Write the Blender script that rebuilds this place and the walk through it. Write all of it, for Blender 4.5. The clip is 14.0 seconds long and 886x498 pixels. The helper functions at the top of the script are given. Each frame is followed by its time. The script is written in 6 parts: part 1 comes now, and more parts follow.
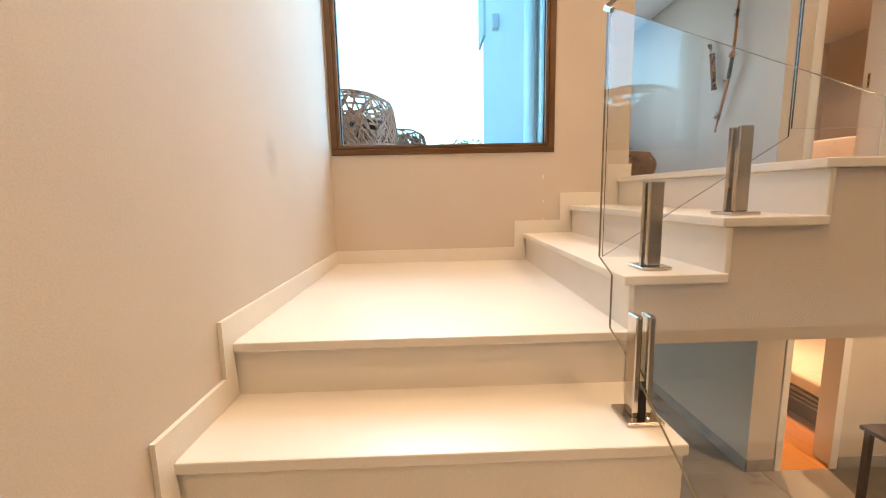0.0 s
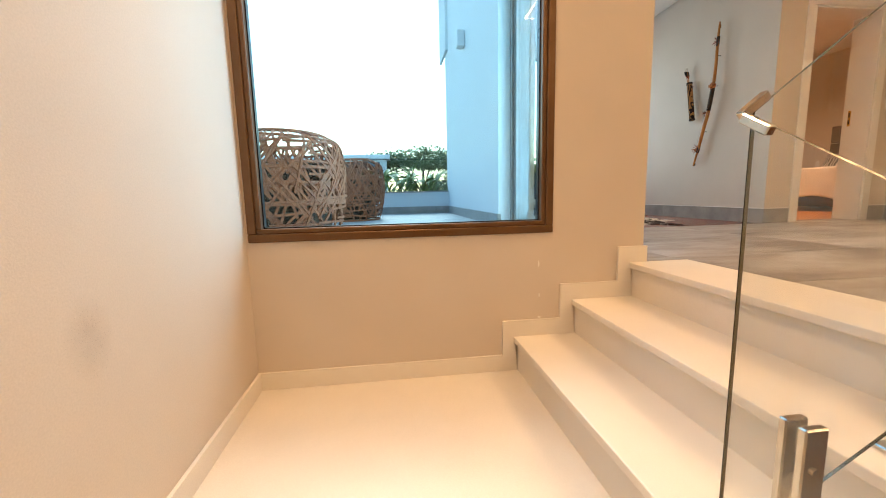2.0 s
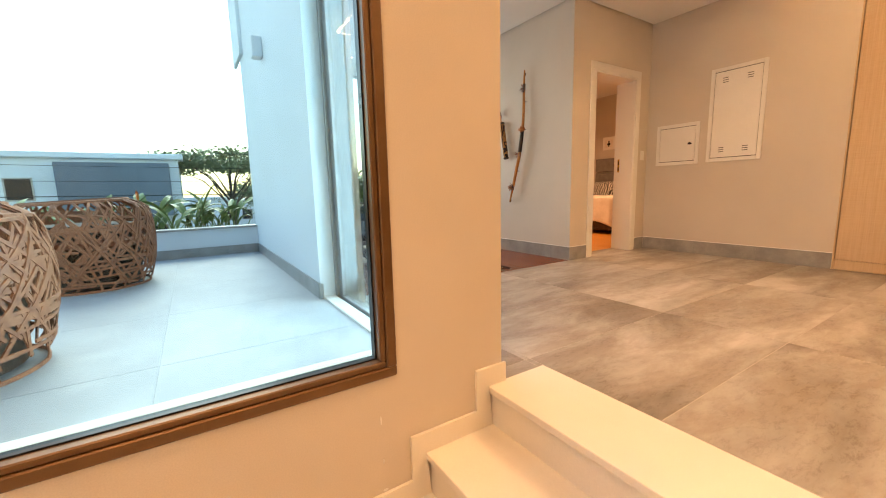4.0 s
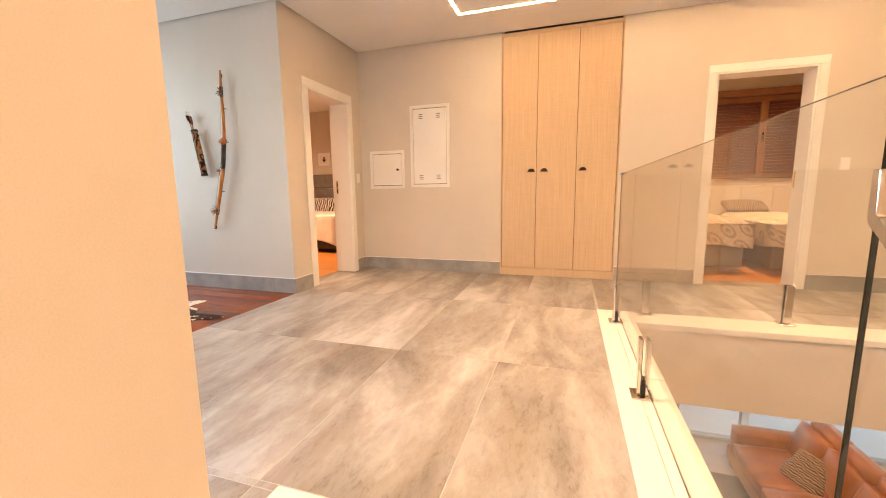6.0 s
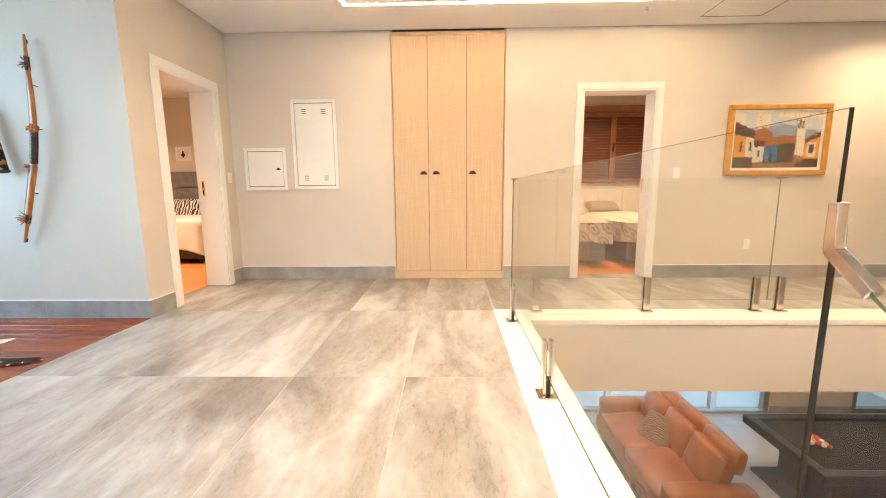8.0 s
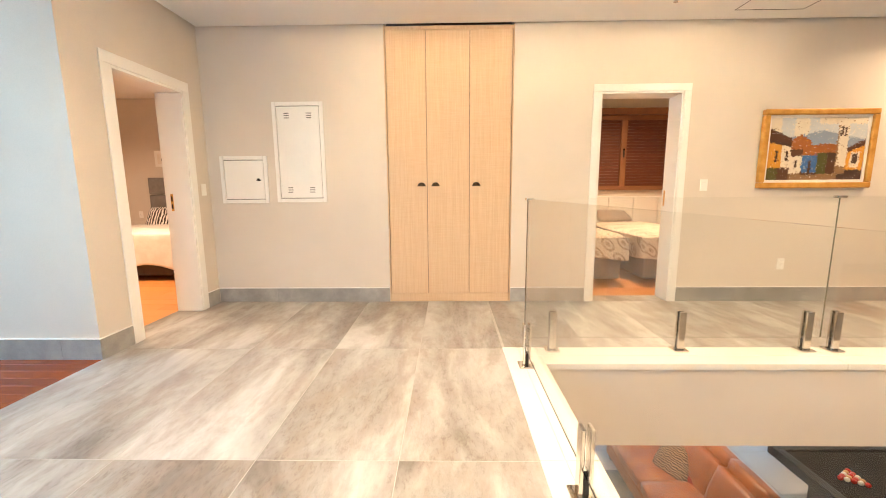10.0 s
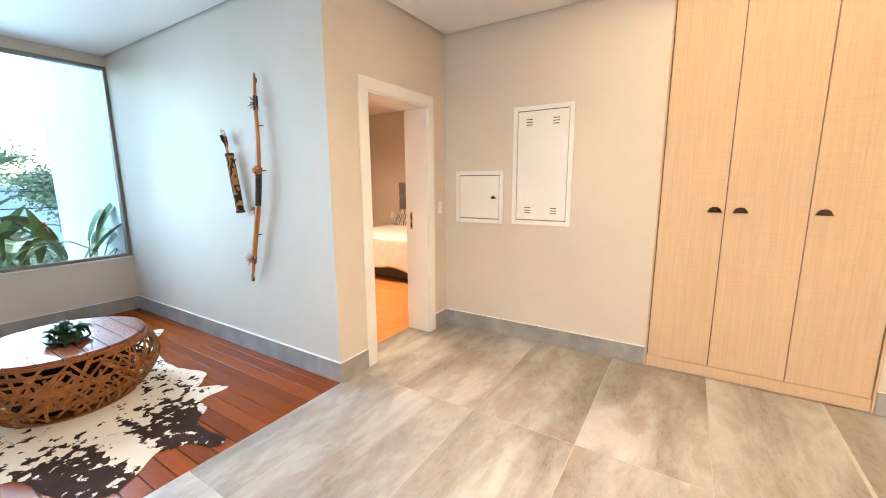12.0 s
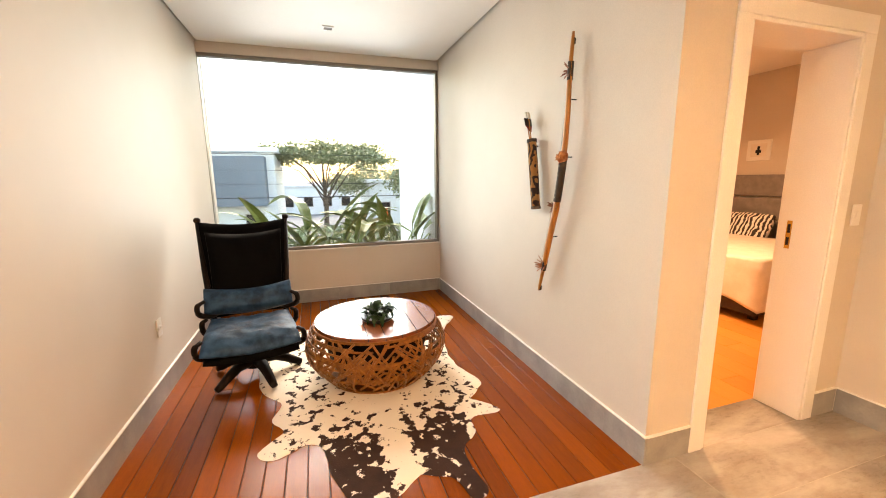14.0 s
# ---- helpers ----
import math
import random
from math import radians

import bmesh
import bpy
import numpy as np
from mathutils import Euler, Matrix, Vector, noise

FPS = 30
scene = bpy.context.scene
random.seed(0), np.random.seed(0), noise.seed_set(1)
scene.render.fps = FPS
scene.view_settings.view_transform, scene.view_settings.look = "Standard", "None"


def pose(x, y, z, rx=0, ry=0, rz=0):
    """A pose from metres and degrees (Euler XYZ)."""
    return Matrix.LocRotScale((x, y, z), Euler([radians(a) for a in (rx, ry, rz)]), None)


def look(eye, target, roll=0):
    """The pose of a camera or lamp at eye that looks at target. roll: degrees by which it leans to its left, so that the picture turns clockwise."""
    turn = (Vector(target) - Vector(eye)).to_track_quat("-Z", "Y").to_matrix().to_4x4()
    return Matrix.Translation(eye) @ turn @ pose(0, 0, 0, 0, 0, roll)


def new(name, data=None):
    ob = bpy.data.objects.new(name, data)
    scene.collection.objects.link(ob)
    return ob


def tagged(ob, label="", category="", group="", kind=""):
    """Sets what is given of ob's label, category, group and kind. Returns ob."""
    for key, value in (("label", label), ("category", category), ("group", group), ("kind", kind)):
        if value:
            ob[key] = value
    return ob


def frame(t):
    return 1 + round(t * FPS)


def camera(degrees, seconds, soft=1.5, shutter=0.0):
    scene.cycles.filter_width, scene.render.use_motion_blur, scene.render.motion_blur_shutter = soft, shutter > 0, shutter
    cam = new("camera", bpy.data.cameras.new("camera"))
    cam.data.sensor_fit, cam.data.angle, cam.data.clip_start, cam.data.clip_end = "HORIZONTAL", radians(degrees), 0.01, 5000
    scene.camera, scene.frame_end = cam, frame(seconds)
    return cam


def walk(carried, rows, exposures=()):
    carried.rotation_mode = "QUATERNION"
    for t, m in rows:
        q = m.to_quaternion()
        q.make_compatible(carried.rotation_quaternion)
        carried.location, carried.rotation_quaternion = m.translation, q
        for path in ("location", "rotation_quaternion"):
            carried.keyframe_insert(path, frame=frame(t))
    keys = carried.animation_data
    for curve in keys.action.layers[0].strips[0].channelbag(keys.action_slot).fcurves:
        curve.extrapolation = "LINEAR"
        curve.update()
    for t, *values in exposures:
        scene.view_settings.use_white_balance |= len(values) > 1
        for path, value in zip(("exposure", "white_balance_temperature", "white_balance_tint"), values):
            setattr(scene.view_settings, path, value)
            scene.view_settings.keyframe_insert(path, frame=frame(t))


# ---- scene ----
cam = camera(97.2, 14.0, 1.0)
PATH = [
    (0, (2.545, 0.49, -0.086), (0.565, 0.539, -0.364), -1.2),
    (0.5, (2.35, 0.5, 0.003), (0.371, 0.584, -0.273), -1.1),
    (1, (2.161, 0.518, 0.101), (0.182, 0.628, -0.17), -1.2),
    (1.5, (2.005, 0.488, 0.257), (0.032, 0.665, -0.017), -1.3),
    (2, (1.823, 0.497, 0.363), (-0.141, 0.753, 0.086), -1.3),
    (2.2, (1.752, 0.511, 0.43), (-0.207, 0.808, 0.157), -1.4),
    (4.3, (1.103, 0.766, 0.866), (-0.440, 2.002, 0.564), -1.3),
    (4.5, (1.047, 0.794, 0.910), (-0.397, 2.143, 0.605), -1.2),
    (5, (0.999, 0.871, 0.967), (-0.177, 2.461, 0.665), -0.9),
    (5.5, (0.947, 0.979, 0.990), (0.065, 2.749, 0.689), -0.7),
    (6, (0.915, 1.046, 0.979), (0.304, 2.929, 0.694), -0.8),
    (6.5, (0.9, 1.072, 0.995), (0.5, 3.01, 0.707), -0.7),
    (7, (0.853, 1.115, 0.985), (0.631, 3.08, 0.699), -0.6),
    (7.5, (0.815, 1.132, 1.003), (0.713, 3.108, 0.711), -0.6),
    (9.8, (0.784, 1.594, 1.124), (0.788, 3.571, 0.823), -0.4),
    (10, (0.768, 1.665, 1.159), (0.733, 3.643, 0.861), -0.4),
    (10.5, (0.66, 1.88, 1.227), (0.478, 3.848, 0.925), -0.5),
    (11, (0.558, 2.053, 1.284), (0.14, 3.984, 0.972), -0.4),
    (11.5, (0.454, 2.29, 1.325), (-0.273, 4.126, 1.004), -0.4),
    (12, (0.337, 2.411, 1.42), (-0.713, 4.079, 1.079), -0.4),
    (12.5, (0.132, 2.527, 1.446), (-1.209, 3.967, 1.087), -0.5),
    (13, (-0.05, 2.587, 1.443), (-1.631, 3.758, 1.087), -0.4),
    (13.5, (-0.208, 2.707, 1.436), (-1.965, 3.592, 1.077), -0.6),
    (14, (-0.359, 2.771, 1.395), (-2.23, 3.38, 1.038), -0.5),
]
EXPOSURES = [(0.0, 3.05, 5900, 4), (1.0, 2.98, 6400, 6), (2.2, 2.92, 6900, 8), (4.3, 3.12, 9200, 21), (5.0, 3.24, 14800, 54), (5.5, 3.40, 11500, 38), (6.0, 3.68, 6700, 11), (6.5, 3.86, 5200, -1), (7.5, 4.0, 5250, -3), (10.0, 4.0, 5250, -3), (11.0, 3.98, 5200, -2), (12.2, 3.95, 5200, -2), (12.5, 3.93, 5150, -4), (13.0, 3.93, 7000, 6), (14.0, 3.91, 8350, 15)]
walk(cam, [(t, look(eye, target, roll)) for t, eye, target, roll in PATH], EXPOSURES)
SKY_STRENGTH = 0.066
LED_STRENGTH = 7.8

# ---------------- light ----------------
world = bpy.data.worlds.new("sky")
scene.world = world
world.use_nodes = True
wn = world.node_tree
bg = wn.nodes["Background"]
sky = wn.nodes.new("ShaderNodeTexSky")
sky.sky_type, sky.sun_disc = "NISHITA", False
sky.sun_elevation, sky.sun_rotation = radians(46), radians(276)
sky.air_density, sky.dust_density, sky.ozone_density = 1.6, 1.0, 2.5
wn.links.new(sky.outputs[0], bg.inputs[0])
bg.inputs[1].default_value = SKY_STRENGTH

sun = new("sun", bpy.data.lights.new("sun", "SUN"))
sun.data.energy, sun.data.angle, sun.data.color = 0.35, radians(35), (1.0, 0.94, 0.85)
sun.matrix_world = look((-10.0, 1.05, 10.4), (0, 0, 0))

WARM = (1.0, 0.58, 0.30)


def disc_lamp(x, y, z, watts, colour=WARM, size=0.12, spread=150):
    d = bpy.data.lights.new("downlight_or_fill_glow", "AREA")
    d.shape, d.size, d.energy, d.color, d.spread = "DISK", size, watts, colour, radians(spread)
    ob = new("downlight_or_fill_glow", d)
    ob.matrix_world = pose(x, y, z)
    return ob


DAY = (0.70, 0.86, 1.0)


def window_lamp(at_, turn, width, height, watts, spread=140, colour=DAY):
    """Area lamp added in an opening to stand in for sky light; it shines along its own -z."""
    d = bpy.data.lights.new("window_fill_lamp", "AREA")
    d.shape, d.size, d.size_y, d.energy, d.color, d.spread = "RECTANGLE", width, height, watts, colour, radians(spread)
    ob = new("window_fill_lamp", d)
    ob.matrix_world = pose(*at_, *turn)
    return ob


# fill lamps at the alcove window, terrace door, unseen patio opening and garden doors of the storey below
window_lamp((-4.93, 2.99, 1.62), (90, 0, -90), 1.5, 1.8, 3.1, 115)
window_lamp((-0.9, 1.76, 1.2), (90, 0, 180), 1.1, 2.1, 10.0, 150, (0.48, 0.76, 1.0))
window_lamp((-3.4, -0.13, -1.9), (90, 0, 180), 3.2, 2.0, 6.0)
window_lamp((4.5, 7.76, -1.9), (90, 0, 0), 3.6, 2.1, 4.0)


# ---------------- materials ----------------
def nodes_of(name):
    m = bpy.data.materials.new(name)
    m.use_nodes = True
    nt = m.node_tree
    return m, nt, nt.nodes["Principled BSDF"]


def put(nt, kind, **kw):
    n = nt.nodes.new(kind)
    for k, v in kw.items():
        n.inputs[k].default_value = v
    return n


def ramp(nt, fac, stops):
    r = nt.nodes.new("ShaderNodeValToRGB")
    e = r.color_ramp.elements
    while len(e) < len(stops):
        e.new(0.5)
    for el, (p, c) in zip(e, stops):
        el.position, el.color = p, (*c, 1)
    nt.links.new(fac, r.inputs[0])
    return r.outputs[0]


def mixc(nt, fac, a, b, mode="MIX"):
    n = nt.nodes.new("ShaderNodeMix")
    n.data_type, n.blend_type = "RGBA", mode
    for s, v in ((0, fac), (6, a), (7, b)):
        if hasattr(v, "is_output"):
            nt.links.new(v, n.inputs[s])
        else:
            n.inputs[s].default_value = v if s == 0 else (*v, 1)
    return n.outputs[2]


def coords(nt, scale=(1, 1, 1), per_object=False, world_space=False):
    tc = nt.nodes.new("ShaderNodeTexCoord")
    mp = nt.nodes.new("ShaderNodeMapping")
    mp.inputs["Scale"].default_value = scale
    if world_space:
        geo = nt.nodes.new("ShaderNodeNewGeometry")
        nt.links.new(geo.outputs["Position"], mp.inputs[0])
    else:
        nt.links.new(tc.outputs["Object"], mp.inputs[0])
    if per_object:
        oi = nt.nodes.new("ShaderNodeObjectInfo")
        mul = nt.nodes.new("ShaderNodeVectorMath")
        mul.operation = "SCALE"
        mul.inputs[0].default_value = (37, 53, 71)
        nt.links.new(oi.outputs["Random"], mul.inputs["Scale"])
        nt.links.new(mul.outputs[0], mp.inputs["Location"])
    return mp.outputs[0]


def noise_of(nt, vec, scale, detail=4, rough=0.55, dist=0.0):
    n = put(nt, "ShaderNodeTexNoise", Scale=scale, Detail=detail, Roughness=rough, Distortion=dist)
    nt.links.new(vec, n.inputs["Vector"])
    return n.outputs[0]


def bump(nt, bsdf, height, strength=0.2, distance=0.01):
    b = put(nt, "ShaderNodeBump", Strength=strength, Distance=distance)
    nt.links.new(height, b.inputs["Height"])
    nt.links.new(b.outputs[0], bsdf.inputs["Normal"])


def mottled(name, a, b, scale=6, rough=0.5, fine=80, relief=0.08, metal=0.0, stretch=(1, 1, 1), per_object=False, world_space=True, spread=(0.35, 0.65), gloss_var=0.08):
    """Two tones mixed by a broad and a fine noise, with fine relief."""
    m, nt, p = nodes_of(name)
    v = coords(nt, stretch, per_object, world_space and not per_object)
    n1, n2 = noise_of(nt, v, scale), noise_of(nt, v, fine, 3)
    c = ramp(nt, n1, [(spread[0], a), (spread[1], b)])
    c2 = mixc(nt, 0.12, c, ramp(nt, n2, [(0.3, (0.25, 0.25, 0.25)), (0.7, (1, 1, 1))]), "MULTIPLY")
    nt.links.new(c2, p.inputs["Base Color"])
    p.inputs["Metallic"].default_value = metal
    r = nt.nodes.new("ShaderNodeMapRange")
    r.inputs[3].default_value, r.inputs[4].default_value = max(0.02, rough - gloss_var), rough + gloss_var
    nt.links.new(n1, r.inputs[0])
    nt.links.new(r.outputs[0], p.inputs["Roughness"])
    if relief:
        bump(nt, p, n2, relief, 0.004)
    return m


M_WALL = mottled("greige_wall_paint", (0.60, 0.535, 0.46), (0.64, 0.575, 0.50), 1.3, 0.62, 220, 0.10)
M_CEIL = mottled("white_ceiling_paint", (0.78, 0.76, 0.73), (0.82, 0.80, 0.77), 1.1, 0.75, 180, 0.05)
M_SLOT = mottled("dark_shadow_gap", (0.06, 0.05, 0.04), (0.09, 0.08, 0.07), 3, 0.9, 60, 0)
M_STONE = mottled("polished_cream_stone", (0.75, 0.715, 0.65), (0.775, 0.74, 0.675), 5, 0.36, 300, 0.02, gloss_var=0.02)
M_EXT = mottled("white_exterior_paint", (0.68, 0.72, 0.74), (0.74, 0.78, 0.80), 1.2, 0.7, 120, 0.15)
M_WHITE = mottled("white_satin_lacquer", (0.78, 0.76, 0.72), (0.82, 0.80, 0.76), 2, 0.38, 150, 0.02)
M_SKIRT = mottled("grey_cement_skirting", (0.25, 0.245, 0.235), (0.37, 0.355, 0.335), 5, 0.45, 90, 0.06, per_object=True)
M_TERR = mottled("pale_grey_terrace_tile", (0.32, 0.335, 0.345), (0.40, 0.415, 0.425), 3, 0.5, 120, 0.06, per_object=True)
M_GROUT = mottled("light_grout", (0.40, 0.38, 0.35), (0.48, 0.46, 0.43), 20, 0.8, 200, 0.1)
M_BRONZE = mottled("bronze_aluminium", (0.135, 0.066, 0.026), (0.165, 0.084, 0.036), 9, 0.38, 300, 0.02, 0.4)
M_ALU = mottled("grey_aluminium", (0.33, 0.32, 0.31), (0.40, 0.39, 0.38), 9, 0.38, 300, 0.02, 0.5)
M_ALUD = mottled("taupe_aluminium", (0.20, 0.175, 0.15), (0.24, 0.21, 0.18), 9, 0.42, 300, 0.02, 0.4)
M_CHROME = mottled("polished_steel", (0.62, 0.58, 0.53), (0.70, 0.66, 0.60), 12, 0.13, 250, 0.0, 1.0)
M_LEATHER = mottled("black_leather", (0.0014, 0.0011, 0.0012), (0.0030, 0.0025, 0.0027), 7, 0.6, 160, 0.2)
# Same black leather, with the blue sheen of the sky put into its colour.
M_SEATSHEEN = mottled("worn_black_leather_blue_sheen", (0.004, 0.022, 0.055), (0.026, 0.080, 0.160), 14, 0.50, 160, 0.25)
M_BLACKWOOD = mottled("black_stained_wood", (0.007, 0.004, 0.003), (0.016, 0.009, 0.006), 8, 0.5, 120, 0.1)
M_TAN = mottled("tan_leather", (0.25, 0.070, 0.005), (0.37, 0.115, 0.009), 4, 0.42, 120, 0.3)
M_SLATE = mottled("black_baize", (0.007, 0.006, 0.006), (0.012, 0.011, 0.011), 6, 0.75, 300, 0.1)
M_BLACK = mottled("black_lacquer", (0.008, 0.008, 0.009), (0.014, 0.014, 0.015), 6, 0.3, 90, 0.03)
M_RATTAN = mottled("weathered_rattan", (0.25, 0.072, 0.030), (0.42, 0.145, 0.064), 30, 0.6, 200, 0.3)
M_CANE = mottled("honey_rattan", (0.17, 0.052, 0.006), (0.31, 0.110, 0.016), 30, 0.45, 200, 0.3)
M_LINEN = mottled("white_bedspread", (0.72, 0.66, 0.58), (0.80, 0.75, 0.68), 9, 0.85, 220, 0.4)
M_GREYFAB = mottled("grey_upholstery", (0.17, 0.15, 0.135), (0.24, 0.21, 0.19), 9, 0.85, 250, 0.3)
M_DARKFAB = mottled("dark_brown_upholstery", (0.035, 0.025, 0.02), (0.06, 0.045, 0.035), 9, 0.8, 250, 0.3)
M_BROWNSHUT = mottled("brown_roller_shutter", (0.085, 0.022, 0.006), (0.115, 0.032, 0.009), 6, 0.5, 150, 0.05)
M_BROWNFRAME = mottled("brown_window_frame", (0.20, 0.085, 0.030), (0.25, 0.11, 0.042), 6, 0.45, 150, 0.05)
M_BOW = mottled("varnished_bow_wood", (0.36, 0.115, 0.014), (0.52, 0.20, 0.034), 5, 0.35, 90, 0.05, stretch=(6, 6, 1))
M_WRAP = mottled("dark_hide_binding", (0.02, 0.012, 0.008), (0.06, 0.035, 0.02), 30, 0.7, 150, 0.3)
M_FEATHER = mottled("rust_feathers", (0.35, 0.09, 0.02), (0.55, 0.22, 0.08), 40, 0.8, 200, 0.2)
M_PLUME = mottled("pink_brown_plumes", (0.20, 0.055, 0.035), (0.45, 0.23, 0.16), 45, 0.8, 200, 0.2)
M_RED = mottled("red_fletching", (0.22, 0.02, 0.015), (0.35, 0.04, 0.02), 40, 0.8, 200, 0.2)
M_STRING = mottled("pale_cord", (0.55, 0.50, 0.42), (0.65, 0.60, 0.52), 60, 0.8, 200, 0.1)
M_LEAF = mottled("leaf_green", (0.09, 0.15, 0.03), (0.21, 0.27, 0.075), 7, 0.45, 90, 0.1, world_space=True)
M_RUGGREY = mottled("blue_grey_rug_pile", (0.10, 0.115, 0.13), (0.17, 0.185, 0.20), 3, 0.95, 140, 0.5)
M_SUCC = mottled("dark_succulent", (0.008, 0.024, 0.006), (0.024, 0.05, 0.011), 30, 0.45, 120, 0.1)
# Leaf tones paler than foliage: distance haze is put into the colour.
M_TREELEAF = mottled("hazed_tree_foliage", (0.15, 0.18, 0.085), (0.26, 0.29, 0.15), 1.5, 0.6, 12, 0.0)
M_BARK = mottled("bark", (0.08, 0.06, 0.045), (0.14, 0.11, 0.085), 6, 0.9, 40, 0.4)
M_FLOWER = mottled("orange_flower", (0.65, 0.13, 0.02), (0.75, 0.25, 0.05), 30, 0.6, 90, 0.1)
M_SOIL = mottled("planter_soil", (0.05, 0.035, 0.025), (0.09, 0.065, 0.045), 20, 0.95, 90, 0.5)
M_GOLD = mottled("gilt_frame", (0.50, 0.24, 0.035), (0.66, 0.36, 0.07), 12, 0.35, 120, 0.3, 0.35)
M_GROUND = mottled("street_ground", (0.16, 0.16, 0.155), (0.24, 0.235, 0.225), 0.4, 0.9, 6, 0.1)
M_HOUSEGREY = mottled("blue_grey_render", (0.12, 0.155, 0.19), (0.15, 0.19, 0.23), 0.6, 0.8, 10, 0.05)
M_LOWFLOOR = mottled("grey_porcelain", (0.34, 0.315, 0.285), (0.44, 0.41, 0.375), 2.2, 0.3, 60, 0.02, per_object=True)
for m_, k_ in ((M_LEATHER, 0.045), (M_BLACKWOOD, 0.1), (M_SEATSHEEN, 0.25), (M_SLATE, 0.15), (M_SUCC, 0.2), (M_BLACK, 0.3)):
    m_.node_tree.nodes["Principled BSDF"].inputs["Specular IOR Level"].default_value = k_


def plank_material(name, a, b, c, rough, scale=1.0):
    """Long-grained boards, each a little different; grain along local x."""
    m, nt, p = nodes_of(name)
    v = coords(nt, (1.2 * scale, 14 * scale, 14 * scale), per_object=True)
    g, f = noise_of(nt, v, 3, 6, 0.6, 0.6), noise_of(nt, v, 26, 3)
    oi = nt.nodes.new("ShaderNodeObjectInfo")
    col = mixc(nt, g, a, b)
    tone = ramp(nt, oi.outputs["Random"], [(0, a), (0.5, b), (1, c)])
    col = mixc(nt, 0.55, col, tone)
    col = mixc(nt, 0.25, col, ramp(nt, f, [(0.35, (0.35, 0.3, 0.28)), (0.6, (1, 1, 1))]), "MULTIPLY")
    nt.links.new(col, p.inputs["Base Color"])
    p.inputs["Roughness"].default_value = rough
    p.inputs["Specular IOR Level"].default_value = 0.14
    bump(nt, p, f, 0.08, 0.002)
    return m


M_DECK = plank_material("red_hardwood_boards", (0.080, 0.014, 0.0010), (0.31, 0.070, 0.0030), (0.19, 0.038, 0.0018), 0.20)
M_LAMI = plank_material("orange_wood_floor", (0.50, 0.20, 0.045), (0.64, 0.30, 0.085), (0.57, 0.24, 0.060), 0.3)
M_TOPWOOD = plank_material("polished_red_slats", (0.20, 0.06, 0.025), (0.30, 0.10, 0.045), (0.25, 0.08, 0.035), 0.16)
M_TOPWOOD.node_tree.nodes["Principled BSDF"].inputs["Specular IOR Level"].default_value = 0.9


def tile_material():
    """Cement-look porcelain: cloudy grey and brown with pitted darker patches along the grain."""
    m, nt, p = nodes_of("cement_look_tile")
    v = coords(nt, (1.9, 0.7, 1), per_object=True)
    n1, n2 = noise_of(nt, v, 1.25, 6, 0.58, 0.5), noise_of(nt, v, 3.2, 7, 0.66, 0.3)
    n3 = noise_of(nt, coords(nt, (2.6, 0.9, 1), per_object=True), 17, 9, 0.82, 0.4)
    base = ramp(nt, n1, [(0.33, (0.155, 0.138, 0.120)), (0.46, (0.285, 0.270, 0.250)), (0.58, (0.39, 0.38, 0.362)), (0.70, (0.49, 0.48, 0.465))])
    warm = mixc(nt, ramp(nt, n2, [(0.46, (0, 0, 0)), (0.60, (0.5, 0.5, 0.5))]), base, (0.235, 0.190, 0.150))
    mask = nt.nodes.new("ShaderNodeMath")
    mask.operation = "MULTIPLY"
    nt.links.new(ramp(nt, n1, [(0.40, (1, 1, 1)), (0.56, (0.12, 0.12, 0.12))]), mask.inputs[0])
    nt.links.new(ramp(nt, n3, [(0.50, (0, 0, 0)), (0.62, (0.55, 0.55, 0.55))]), mask.inputs[1])
    col = mixc(nt, mask.outputs[0], warm, (0.095, 0.072, 0.055))
    chalk = nt.nodes.new("ShaderNodeMath")
    chalk.operation = "MULTIPLY"
    nt.links.new(ramp(nt, n1, [(0.50, (0, 0, 0)), (0.66, (1, 1, 1))]), chalk.inputs[0])
    nt.links.new(ramp(nt, n3, [(0.40, (0.16, 0.16, 0.16)), (0.52, (0, 0, 0))]), chalk.inputs[1])
    col = mixc(nt, chalk.outputs[0], col, (0.50, 0.49, 0.475))
    nt.links.new(col, p.inputs["Base Color"])
    r = nt.nodes.new("ShaderNodeMapRange")
    r.inputs[3].default_value, r.inputs[4].default_value = 0.36, 0.54
    nt.links.new(n2, r.inputs[0])
    nt.links.new(r.outputs[0], p.inputs["Roughness"])
    bump(nt, p, n3, 0.05, 0.002)
    return m


M_TILE = tile_material()


def oak_material():
    """Pale rough-sawn oak veneer: fine upright streaks crossed by saw marks."""
    m, nt, p = nodes_of("pale_sawn_oak")
    v1, v2 = coords(nt, (95, 95, 2.6), True), coords(nt, (7, 7, 190), True)
    a, b = noise_of(nt, v1, 1, 5, 0.65), noise_of(nt, v2, 1, 3, 0.6)
    c = noise_of(nt, coords(nt, (3, 3, 1), True), 2, 3)
    col = mixc(nt, ramp(nt, a, [(0.3, (0, 0, 0)), (0.7, (1, 1, 1))]), (0.50, 0.345, 0.205), (0.60, 0.44, 0.285))
    col = mixc(nt, ramp(nt, b, [(0.42, (0.14, 0.14, 0.14)), (0.6, (0, 0, 0))]), col, (0.72, 0.58, 0.42))
    col = mixc(nt, ramp(nt, c, [(0.3, (0, 0, 0)), (0.7, (0.30, 0.30, 0.30))]), col, (0.55, 0.38, 0.23))
    nt.links.new(col, p.inputs["Base Color"])
    p.inputs["Roughness"].default_value = 0.55
    bump(nt, p, a, 0.12, 0.002)
    return m


M_OAK = oak_material()


